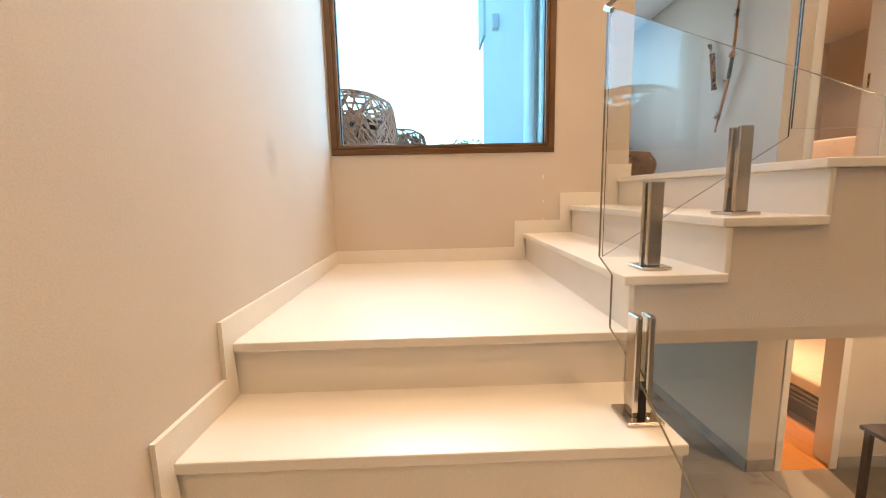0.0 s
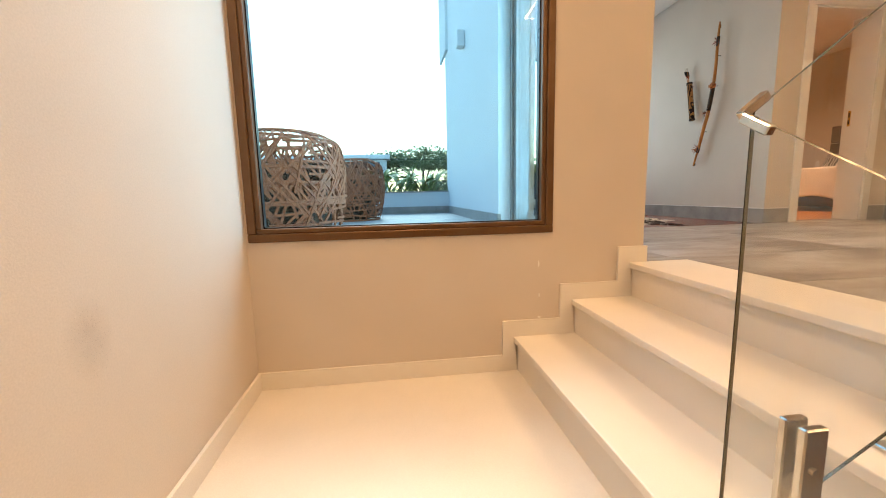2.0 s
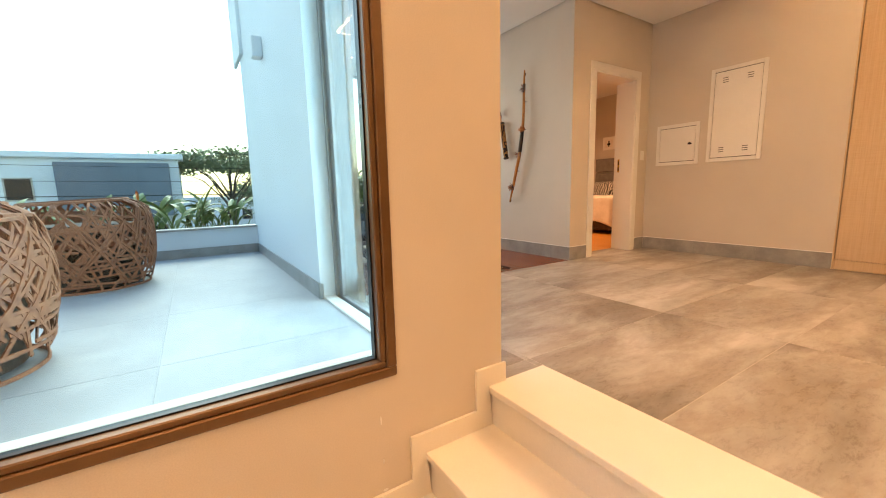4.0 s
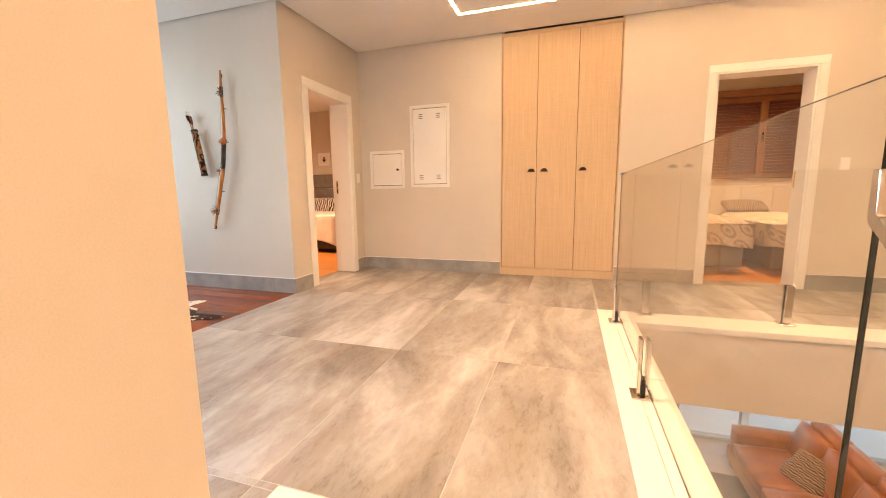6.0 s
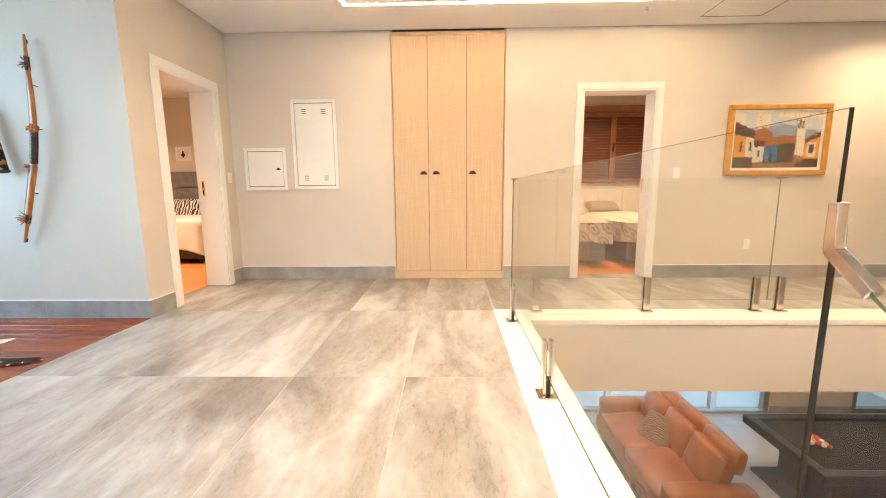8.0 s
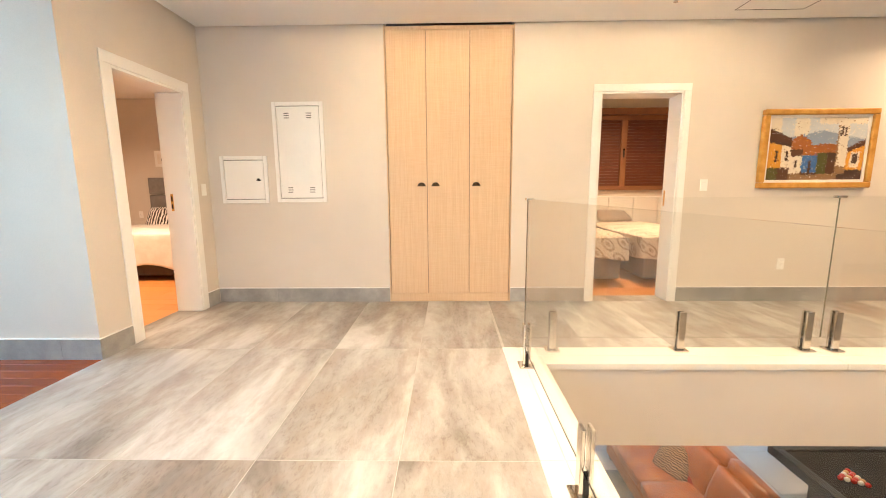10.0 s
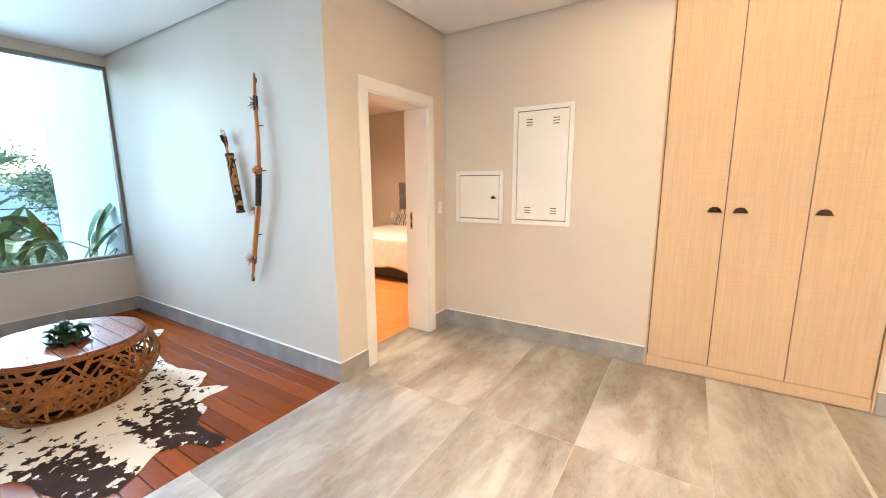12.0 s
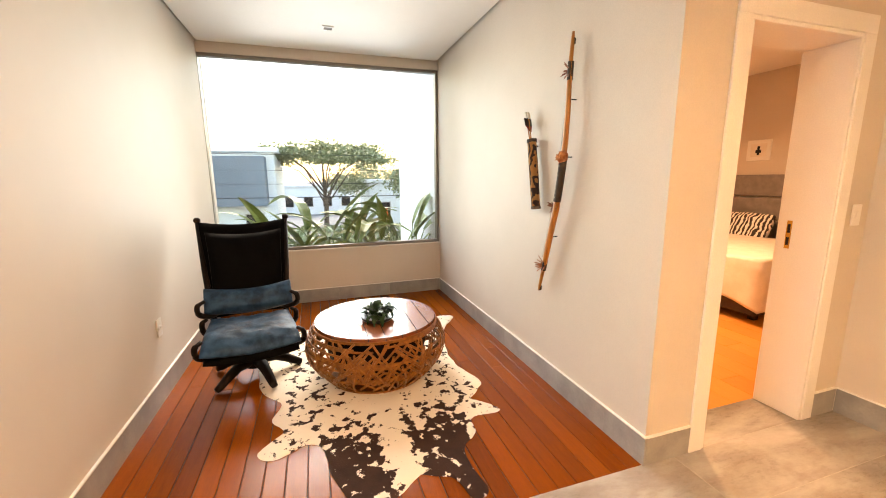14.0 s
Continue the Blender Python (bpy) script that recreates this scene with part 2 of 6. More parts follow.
def hide_material():
    """Cream cowhide: small dark spots on the flanks, two dark haunches with a pale stripe between them (local x grows towards the rump)."""
    m, nt, p = nodes_of("cowhide")
    v = coords(nt)
    sep = nt.nodes.new("ShaderNodeSeparateXYZ")
    nt.links.new(v, sep.inputs[0])

    def calc(op, a, b=None):
        n = nt.nodes.new("ShaderNodeMath")
        n.operation = op
        for k, q in enumerate((a, b)):
            if q is None:
                continue
            if isinstance(q, float):
                n.inputs[k].default_value = q
            else:
                nt.links.new(q, n.inputs[k])
        return n.outputs[0]
    side = calc("ABSOLUTE", sep.outputs[1])
    flank = ramp(nt, side, [(0.12, (0, 0, 0)), (0.32, (0.05, 0.05, 0.05)), (0.52, (0.08, 0.08, 0.08)), (0.66, (0, 0, 0))])
    haunch = ramp(nt, side, [(0.03, (0, 0, 0)), (0.11, (1, 1, 1)), (0.34, (1, 1, 1)), (0.46, (0, 0, 0))])
    rump = ramp(nt, sep.outputs[0], [(0.46, (0, 0, 0)), (0.85, (0.19, 0.19, 0.19))])
    n = noise_of(nt, v, 16.0, 7, 0.6, 0.2)
    total = calc("ADD", calc("ADD", n, flank), calc("MULTIPLY", haunch, rump))
    fine = noise_of(nt, coords(nt, (1, 1, 1)), 130, 3)
    light = mixc(nt, noise_of(nt, v, 3), (0.62, 0.53, 0.42), (0.78, 0.72, 0.62))
    dark = mixc(nt, noise_of(nt, v, 9), (0.014, 0.008, 0.007), (0.05, 0.024, 0.016))
    col = mixc(nt, ramp(nt, total, [(0.605, (0, 0, 0)), (0.63, (1, 1, 1))]), light, dark)
    nt.links.new(col, p.inputs["Base Color"])
    p.inputs["Roughness"].default_value = 0.8
    p.inputs["Specular IOR Level"].default_value = 0.12
    bump(nt, p, fine, 0.35, 0.004)
    return m


M_HIDE = hide_material()


def scuff_material():
    """A grey smudge that fades out from its middle."""
    m, nt, p = nodes_of("grey_smudge")
    v = coords(nt)
    g = nt.nodes.new("ShaderNodeTexGradient")
    g.gradient_type = "SPHERICAL"
    nt.links.new(v, g.inputs[0])
    mul = nt.nodes.new("ShaderNodeMath")
    mul.operation = "MULTIPLY"
    nt.links.new(ramp(nt, g.outputs[0], [(0.05, (0, 0, 0)), (0.8, (0.26, 0.26, 0.26))]), mul.inputs[0])
    nt.links.new(noise_of(nt, v, 1.6, 4), mul.inputs[1])
    nt.links.new(mul.outputs[0], p.inputs["Alpha"])
    p.inputs["Base Color"].default_value = (0.34, 0.30, 0.265, 1)
    p.inputs["Roughness"].default_value = 0.7
    return m


def floral_material():
    m, nt, p = nodes_of("floral_bedspread")
    v = coords(nt)
    vor = put(nt, "ShaderNodeTexVoronoi", Scale=6.5)
    vor.voronoi_dimensions = "2D"
    turned = put(nt, "ShaderNodeMapping", Rotation=(0.7, 0.6, 0.2))
    nt.links.new(v, turned.inputs[0])
    nt.links.new(turned.outputs[0], vor.inputs["Vector"])
    n = noise_of(nt, v, 30, 4, 0.6, 1.5)
    ring = ramp(nt, vor.outputs["Distance"], [(0.10, (0.75, 0.75, 0.75)), (0.16, (0.1, 0.1, 0.1)), (0.24, (0.1, 0.1, 0.1)), (0.28, (0.8, 0.8, 0.8)), (0.35, (0.7, 0.7, 0.7)), (0.40, (0, 0, 0))])
    c1 = mixc(nt, ring, (0.60, 0.52, 0.42), (0.20, 0.13, 0.085))
    c2 = mixc(nt, ramp(nt, n, [(0.46, (0, 0, 0)), (0.56, (0.5, 0.5, 0.5))]), c1, (0.66, 0.58, 0.49))
    nt.links.new(c2, p.inputs["Base Color"])
    p.inputs["Roughness"].default_value = 0.9
    bump(nt, p, n, 0.2, 0.006)
    return m


M_FLORAL = floral_material()


def zebra_material(name, a, b, scale, lo=0.47, hi=0.52):
    m, nt, p = nodes_of(name)
    w = put(nt, "ShaderNodeTexWave", Scale=scale, Distortion=7.0, Detail=2.0)
    w.inputs["Detail Scale"].default_value = 1.6
    nt.links.new(coords(nt), w.inputs["Vector"])
    nt.links.new(ramp(nt, w.outputs[1], [(lo, a), (hi, b)]), p.inputs["Base Color"])
    p.inputs["Roughness"].default_value = 0.85
    return m


M_ZEBRA = zebra_material("black_and_white_print", (0.03, 0.025, 0.025), (0.72, 0.66, 0.60), 6.5, 0.50, 0.55)
M_TWIG = zebra_material("twig_print", (0.10, 0.07, 0.05), (0.48, 0.40, 0.32), 11)
M_PAISLEY = zebra_material("brown_paisley_print", (0.045, 0.022, 0.013), (0.33, 0.22, 0.13), 11, 0.42, 0.55)
M_QUIVER = zebra_material("painted_quiver_hide", (0.025, 0.012, 0.007), (0.33, 0.155, 0.05), 10.0, 0.42, 0.5)


def glass_material(name, tint):
    """Clear sheet: see-through, with a mirror gloss that grows towards grazing angles."""
    m = bpy.data.materials.new(name)
    m.use_nodes = True
    nt = m.node_tree
    nt.nodes.remove(nt.nodes["Principled BSDF"])
    t, g, mx, lw, pw_, mr = (nt.nodes.new(k) for k in ("ShaderNodeBsdfTransparent", "ShaderNodeBsdfGlossy", "ShaderNodeMixShader", "ShaderNodeLayerWeight", "ShaderNodeMath", "ShaderNodeMapRange"))
    t.inputs[0].default_value, g.inputs["Roughness"].default_value, lw.inputs[0].default_value = (*tint, 1), 0.0, 0.5
    pw_.operation, pw_.inputs[1].default_value = "POWER", 5.0
    mr.inputs[3].default_value, mr.inputs[4].default_value = 0.034, 0.9
    nt.links.new(lw.outputs["Facing"], pw_.inputs[0])
    nt.links.new(pw_.outputs[0], mr.inputs[0])
    nt.links.new(mr.outputs[0], mx.inputs[0])
    nt.links.new(t.outputs[0], mx.inputs[1])
    nt.links.new(g.outputs[0], mx.inputs[2])
    nt.links.new(mx.outputs[0], nt.nodes["Material Output"].inputs[0])
    return m


M_GLASS = glass_material("clear_glass", (0.985, 0.99, 0.985))
M_PANE = glass_material("window_glass", (0.94, 0.955, 0.96))
# The blue cast of the daylight outside is put into this pane's tint.
M_PANECOOL = glass_material("window_glass_daylight_cast", (0.72, 0.895, 0.95))
# One glass, three edge tones: how brightly each edge is lit is painted in.
m_, nt_, p_ = nodes_of("green_glass_edge")
p_.inputs["Base Color"].default_value, p_.inputs["Roughness"].default_value = (0.003, 0.006, 0.004, 1), 0.12
M_GLASSEDGE = m_
m_, nt_, p_ = nodes_of("pale_glass_edge")
p_.inputs["Base Color"].default_value, p_.inputs["Roughness"].default_value = (0.16, 0.15, 0.11, 1), 0.1
M_PALEEDGE = m_
m_, nt_, p_ = nodes_of("grey_green_glass_edge")
p_.inputs["Base Color"].default_value, p_.inputs["Roughness"].default_value = (0.075, 0.095, 0.068, 1), 0.1
M_MIDEDGE = m_


def glow(name, colour, strength):
    m, nt, p = nodes_of(name)
    p.inputs["Base Color"].default_value = (0.8, 0.8, 0.8, 1)
    p.inputs["Emission Color"].default_value, p.inputs["Emission Strength"].default_value = (*colour, 1), strength
    return m


M_LED = glow("warm_led", (1.0, 0.62, 0.31), LED_STRENGTH)
M_BULB = glow("lit_downlight", (1.0, 0.80, 0.55), 12)


def flat(name, c, rough=0.6):
    """A small plain patch of paint or plastic."""
    m, nt, p = nodes_of(name)
    v = noise_of(nt, coords(nt), 60, 3)
    nt.links.new(mixc(nt, v, tuple(k * 0.85 for k in c), tuple(min(1, k * 1.12) for k in c)), p.inputs["Base Color"])
    p.inputs["Roughness"].default_value = rough
    return m


# ---------------- mesh helpers ----------------
def mesh_of(name, bm, *mats):
    bmesh.ops.recalc_face_normals(bm, faces=bm.faces[:])
    me = bpy.data.meshes.new(name)
    bm.to_mesh(me)
    bm.free()
    for m in mats:
        me.materials.append(m)
    return me


def part(name, bm, material, parent=None, label="", smooth=False):
    mats = material if isinstance(material, (list, tuple)) else [material]
    me = mesh_of(name, bm, *mats)
    if smooth:
        me.polygons.foreach_set("use_smooth", [True] * len(me.polygons))
    ob = new(name, me)
    ob.parent = parent
    return tagged(ob, label)


def thing(name, at=(0, 0, 0), rz=0.0, label="", category="", group="", kind=""):
    ob = new(name)
    ob.empty_display_size = 0.1
    ob.matrix_basis = pose(*at, 0, 0, rz)
    return tagged(ob, label, category, group, kind)


def structure(name, bm, material, label="", category=""):
    return tagged(part(name, bm, material), label, category, kind="structure")


def box(bm, x0, y0, z0, x1, y1, z1, mat=0):
    r = bmesh.ops.create_cube(bm, size=1.0)
    for v in r["verts"]:
        v.co = Vector(((x0 + x1) / 2 + v.co.x * (x1 - x0), (y0 + y1) / 2 + v.co.y * (y1 - y0), (z0 + z1) / 2 + v.co.z * (z1 - z0)))
    for f in {f for v in r["verts"] for f in v.link_faces}:
        f.material_index = mat
    return r["verts"]


def boxes(*rows):
    bm = bmesh.new()
    for r in rows:
        box(bm, *r)
    return bm


def rbox(x0, y0, z0, x1, y1, z1, r=0.01, seg=2):
    bm = bmesh.new()
    box(bm, x0, y0, z0, x1, y1, z1)
    bmesh.ops.bevel(bm, geom=bm.edges[:], offset=r, segments=seg, profile=0.5, affect="EDGES")
    return bm


def cushion(sx, sy, sz, puff=0.5, cuts=6, wrinkle=0.0, seed=0):
    """A soft block, centred on its base, that swells towards its middle and thins at its seams."""
    bm = bmesh.new()
    bmesh.ops.create_cube(bm, size=1.0)
    bmesh.ops.subdivide_edges(bm, edges=bm.edges[:], cuts=cuts, use_grid_fill=True)
    for v in bm.verts:
        u, w, h = v.co.x * 2, v.co.y * 2, v.co.z * 2
        k = (1 - abs(u) ** 4) * (1 - abs(w) ** 4)
        z = h * (1 - puff + puff * k)
        rr = 1 - 0.06 * (u * u * w * w)
        n = noise.noise(Vector((u * 3 + seed, w * 3, h * 2))) * wrinkle
        v.co = Vector((u * rr * sx / 2, w * rr * sy / 2, (z * 0.5 + 0.5) * sz + n))
    return bm


def tube(bm, pts, radii, seg=8, cap=True):
    pts = [Vector(p) for p in pts]
    rings = []
    for i, p in enumerate(pts):
        d = (pts[min(i + 1, len(pts) - 1)] - pts[max(i - 1, 0)]).normalized()
        up = Vector((0, 0, 1)) if abs(d.z) < 0.9 else Vector((1, 0, 0))
        a = d.cross(up).normalized()
        b = d.cross(a)
        r = radii[i] if isinstance(radii, (list, tuple)) else radii
        rings.append([bm.verts.new(p + (a * math.cos(k * math.tau / seg) + b * math.sin(k * math.tau / seg)) * r) for k in range(seg)])
    for q, s in zip(rings, rings[1:]):
        for k in range(seg):
            bm.faces.new((q[k], q[(k + 1) % seg], s[(k + 1) % seg], s[k]))
    if cap:
        bm.faces.new(rings[0])
        bm.faces.new(rings[-1][::-1])
    return bm


def lathe(profile, seg=32):
    bm = bmesh.new()
    rings = [[bm.verts.new((r * math.cos(k * math.tau / seg), r * math.sin(k * math.tau / seg), z)) for k in range(seg)] for r, z in profile]
    for q, s in zip(rings, rings[1:]):
        for k in range(seg):
            bm.faces.new((q[k], q[(k + 1) % seg], s[(k + 1) % seg], s[k]))
    bm.faces.new(rings[0][::-1])
    bm.faces.new(rings[-1])
    return bm


def prism(pts, axis, a, b):
    """A flat outline extruded along an axis; pts are the two other coordinates in order."""
    bm = bmesh.new()

    def co(p, k):
        q = list(p)
        q.insert("xyz".index(axis), k)
        return q
    lo, hi = [bm.verts.new(co(p, a)) for p in pts], [bm.verts.new(co(p, b)) for p in pts]
    bm.faces.new(lo)
    bm.faces.new(hi[::-1])
    for i in range(len(pts)):
        j = (i + 1) % len(pts)
        bm.faces.new((lo[i], lo[j], hi[j], hi[i]))
    return bm

# ---------------- structure ----------------
R = 0.175                       # riser
LOW = -17 * R                   # floor of the storey below
CEIL, TOP = 2.72, 2.82
XS = 1.375                      # open side of the stairs
YN = (1.08, 1.38, 1.685)        # noses of the three upper steps
YL = -0.145                     # stair side wall
YA, YB, YC = 1.764, 4.225, 5.655  # alcove walls, cupboard wall
XD, XW = -1.675, -4.96          # bedroom-door wall, alcove window wall
TZ = 0.07                       # terrace level
KX0, KX1, KY0, KY1 = 1.155, 1.41, 4.15, 4.43  # stone kerb round the void

# stair side wall, all along
structure("wall_south", boxes((-0.25, YL - 0.2, LOW, 9.2, YL, TOP)), M_WALL, "smooth greige painted wall beside the stairs", "wall")
# wall with the stair window
W1 = (-0.135, 1.276, 0.168, 2.35)
structure("wall_window", boxes((-0.2, YL, LOW, 0, YA, W1[2]), (-0.2, YL, W1[3], 0, YA, TOP), (-0.2, W1[1], W1[2], 0, YA, W1[3]), (-0.2, YL, W1[2], 0, W1[0], W1[3])),
          M_WALL, "greige painted wall round the stair window", "wall")
# alcove south wall with the terrace door; inner skin and outer skin
structure("wall_alcove_south", boxes((XW - 0.2, 1.60, -0.6, -1.55, YA, TOP), (-1.55, 1.60, 2.35, -0.2, YA, TOP), (-1.55, 1.60, -0.6, -0.2, YA, -0.02)), M_WALL, "pale painted wall of the sitting alcove", "wall")
structure("wall_alcove_outside", boxes((-4.62, 1.436, -0.4, -1.54, 1.60, 3.6), (-1.54, 1.436, 2.35, -0.2, 1.60, 3.6)), M_EXT, "white rendered outer wall of the alcove", "wall")
structure("wall_alcove_fascia", boxes((-5.0, 1.40, 2.5, -4.30, 1.436, 3.7)), M_EXT, "white stepped roof fascia", "wall")
structure("wall_alcove_west", boxes((XW - 0.16, YA, -0.6, XW, YB, 0.60), (XW - 0.16, YA, 2.625, XW, YB, TOP)), M_WALL, "low painted wall under the alcove window", "wall")
structure("wall_bow", boxes((XW - 0.16, YB, -0.6, XD, YB + 0.2, TOP)), M_WALL, "pale painted alcove wall behind the bow", "wall")
D1 = (4.59, 5.36, 2.07)
structure("wall_bedroom_one", boxes((XD - 0.22, YB + 0.2, -0.6, XD, D1[0], TOP), (XD - 0.22, D1[1], -0.6, XD, YC + 0.2, TOP), (XD - 0.22, D1[0], D1[2], XD, D1[1], TOP), (XD - 0.22, D1[0], -0.6, XD, D1[1], -0.012)),
          M_WALL, "taupe painted wall with the first bedroom doorway", "wall")
D2 = (2.235, 3.035, 2.09)
structure("wall_cupboard", boxes((XD, YC, -0.6, 0.14, YC + 0.2, TOP), (0.14, YC, -0.6, 1.395, YC + 0.2, -0.012), (0.14, YC + 0.55, -0.012, 1.395, YC + 0.6, TOP)), M_WALL, "taupe painted hall wall beside the built-in cupboard", "wall")
structure("wall_bedroom_two", boxes((1.395, YC, -0.6, D2[0], YC + 0.2, TOP), (D2[0], YC, D2[2], D2[1], YC + 0.2, TOP), (D2[0], YC, -0.6, D2[1], YC + 0.2, -0.012), (D2[1], YC, -0.6, 9.0, YC + 0.2, TOP)), M_WALL, "taupe painted hall wall with the second bedroom doorway", "wall")
structure("wall_east", boxes((9.0, YL, LOW, 9.2, 9.0, TOP)), M_WALL, "plain painted end wall", "wall")

# floors
structure("floor_slab", boxes((-5.1, YA, -0.6, 1.15, YC, -0.012), (1.15, KY0 + 0.012, -0.6, 9.0, YC, -0.012), (1.15, 2.012, -0.58, XS - 0.02, KY0 + 0.012, -0.012)), M_WALL,
          "painted floor slab edge above the living room", "floor")
structure("floor_screed", boxes((XD, YA, -0.012, KX0, YC, -0.0012), (KX0, KY1, -0.012, 9.0, YC, -0.0012), (-1.9, 4.5, -0.012, XD, 5.4, -0.0012)), M_GROUT, "pale grout bed between the floor tiles", "floor")
structure("floor_under_deck", boxes((XW, YA, -0.012, XD, YB, -0.007)), M_SLOT, "dark gap under the boards", "floor")

# ceilings with a thin shadow gap at the walls
G = 0.024
structure("ceiling", boxes((XW + G, YA + G, CEIL, XD, YB - G, CEIL + 0.02), (XD, YA + G, CEIL, 0, YB, CEIL + 0.02), (XD + G, YB, CEIL, 0, YC - G, CEIL + 0.02), (0, YL + G, CEIL, 9.0, YC - G, CEIL + 0.02)), M_CEIL, "flat white plaster ceiling with a dark shadow gap", "ceiling")
structure("ceiling_slab", boxes((-5.2, 1.46, TOP, -0.2, 9.0, TOP + 0.2), (-0.2, YL - 0.2, TOP, 9.2, 9.0, TOP + 0.2)), M_SLOT, "dark void above the plaster ceiling", "ceiling")

# stairs
body = boxes((0.0, YN[0] + 0.04, -0.58, XS - 0.02, YN[1] + 0.04, -2 * R - 0.032), (0.0, YN[1] + 0.04, -0.58, XS - 0.02, YN[2] + 0.04, -R - 0.032), (0.0, YN[2] + 0.04, -0.58, XS - 0.02, 2.01, -0.032),
             (0.0, YL, -0.75, XS - 0.04, YN[0] + 0.04, -3 * R - 0.032))
structure("stair_body", body, M_WALL, "painted solid side of the stairs", "stairs")
XN = [1.385 + 0.305 * i for i in range(14)]
flight = bmesh.new()
for i, x in enumerate(XN[:-1]):
    box(flight, x - 0.016, YL, -R * (3 + i) - R - 0.6 if i < 9 else LOW, x + 0.265, 1.085, -R * (4 + i) - 0.032)
structure("stair_flight_body", flight, M_WALL, "painted solid lower flight", "stairs")


def slab(name, x0, y0, z0, x1, y1, z1, parent):
    return part(name, rbox(x0, y0, z0, x1, y1, z1, 0.004, 2), M_STONE, parent)


stairs = thing("staircase", (0, 0, 0), 0, "polished cream stone steps between painted walls", "stairs", kind="structure")
for i, y in enumerate(YN):
    z = -R * (2 - i)
    y1 = YN[i + 1] + 0.03 if i < 2 else 2.016
    slab("tread", 0.001, y, z - 0.03, XS, y1, z, stairs)
    slab("riser", 0.001, y + 0.02, z - R - 0.008, XS - 0.006, y + 0.038, z - 0.03, stairs)
slab("landing", 0.001, YL + 0.001, -3 * R - 0.03, XN[0], YN[0] + 0.03, -3 * R, stairs)
for i, x in enumerate(XN[:-1]):
    z = -R * (3 + i)
    slab("riser", x - 0.036, YL + 0.001, z - R - 0.008, x - 0.018, 1.099, z - 0.03, stairs)
    slab("tread", x - 0.029, YL + 0.001, z - R - 0.03, XN[i + 1], 1.10, z - R, stairs)

# kerb round the void
kerb = thing("void_kerb", (0, 0, 0), 0, "cream stone kerb along the edge of the void", "kerb", kind="structure")
for a, b in ((2.018, 3.2), (3.203, KY1)):
    slab("kerb_stone", KX0, a, -0.04, 1.2645, b, 0.004, kerb)
    slab("kerb_stone", 1.266, a, -0.04, KX1, min(b, KY0 + 0.0 if b > 4 else b), 0.004, kerb)
for a, b in ((1.266, 3.40), (3.403, 5.6), (5.603, 8.99)):
    slab("kerb_stone", a if a > 2 else KX1, KY0, -0.04, b, 4.2855, 0.004, kerb)
    slab("kerb_stone", a, 4.287, -0.04, b, KY1, 0.004, kerb)
slab("kerb_stone", 1.266, KY0 + 0.002, -0.04, KX1 - 0.002, 4.2855, 0.004, kerb)

# stepped stone skirting on the stair walls
H = 0.083


def stepped(name, axis, a, b, treads):
    """Skirting over a run of treads: rows of (from, to, foot from, foot to, tread height)."""
    top, bot = [], []
    for s, e, fs, fe, z in treads:
        top += [(s, z + H), (e, z + H)]
        bot += [(fs, z + 0.001), (fe, z + 0.001)]
    return structure(name, prism(top + bot[::-1], axis, a, b), M_STONE, "cream stone stepped skirting", "skirting")


A, B, C = YN
stepped("skirting_window_wall", "x", 0.0012, 0.014, [(YL + 0.014, A - 0.057, YL + 0.014, A + 0.019, -3 * R), (A - 0.057, B - 0.06, A + 0.0, B + 0.019, -2 * R), (B - 0.06, C - 0.062, B, C + 0.019, -R), (C - 0.062, YA + 0.014, C, YA + 0.014, 0.0)])
stepped("skirting_stair_wall", "y", YL + 0.0012, YL + 0.014, [(0.0012, XN[0] + 0.05, 0.0012, XN[0], -3 * R)] + [(XN[i] + 0.05, XN[i + 1] + 0.05, XN[i] - 0.017, XN[i + 1], -R * (4 + i)) for i in range(12)])

# ---------------- storey below ----------------
structure("floor_low", boxes((-6.0, YL - 0.2, LOW - 0.2, 9.2, 9.0, LOW - 0.01)), M_GROUT, "grout bed of the living room floor", "floor")
structure("wall_low_hall", boxes((-1.25, 3.64, LOW, -1.03, 3.93, -0.6), (-1.25, 3.93, LOW + 2.1, -1.03, 4.58, -0.6), (-1.25, 4.58, LOW, -1.03, 8.0, -0.6), (-6, 3.64, LOW, -1.25, 3.84, -0.6)), M_WALL, "pale painted ground-floor walls with a doorway", "wall")
# The south run has an unseen opening, added so that a lamp can shine in.
structure("wall_low_west", boxes((-6.2, YL, LOW, -6.0, 8.0, -0.6), (-6.0, YL - 0.2, LOW, -5.0, YL, -0.6), (-5.0, YL - 0.2, LOW + 2.1, -1.8, YL, -0.6), (-1.8, YL - 0.2, LOW, -0.2, YL, -0.6)), M_WALL, "plain ground-floor wall with an unseen opening added for light", "wall")
structure("wall_low_north", boxes((-6, 7.8, LOW, 2.6, 8.0, -0.6), (6.45, 7.8, LOW, 7.9, 8.0, -0.6), (2.6, 7.8, LOW + 2.3, 6.45, 8.0, -0.6), (7.9, 7.8, LOW + 2.3, 9.0, 8.0, -0.6)), M_WALL, "living room wall with glazed doors", "wall")
structure("ceiling_low", boxes((-6, YC + 0.2, -0.6, 9.0, 8.0, -0.58), (-6, YL, -0.62, -0.2, YA, -0.6)), M_CEIL, "white ceiling of the living room", "ceiling")

# Unseen slab added outside to cut the sky light in the living room.
structure("sky_block_slab", boxes((-6.2, 8.0, -0.6, 9.2, 11.5, -0.4)), M_EXT, "unseen white slab added to keep sky light off the garden doors", "ceiling")

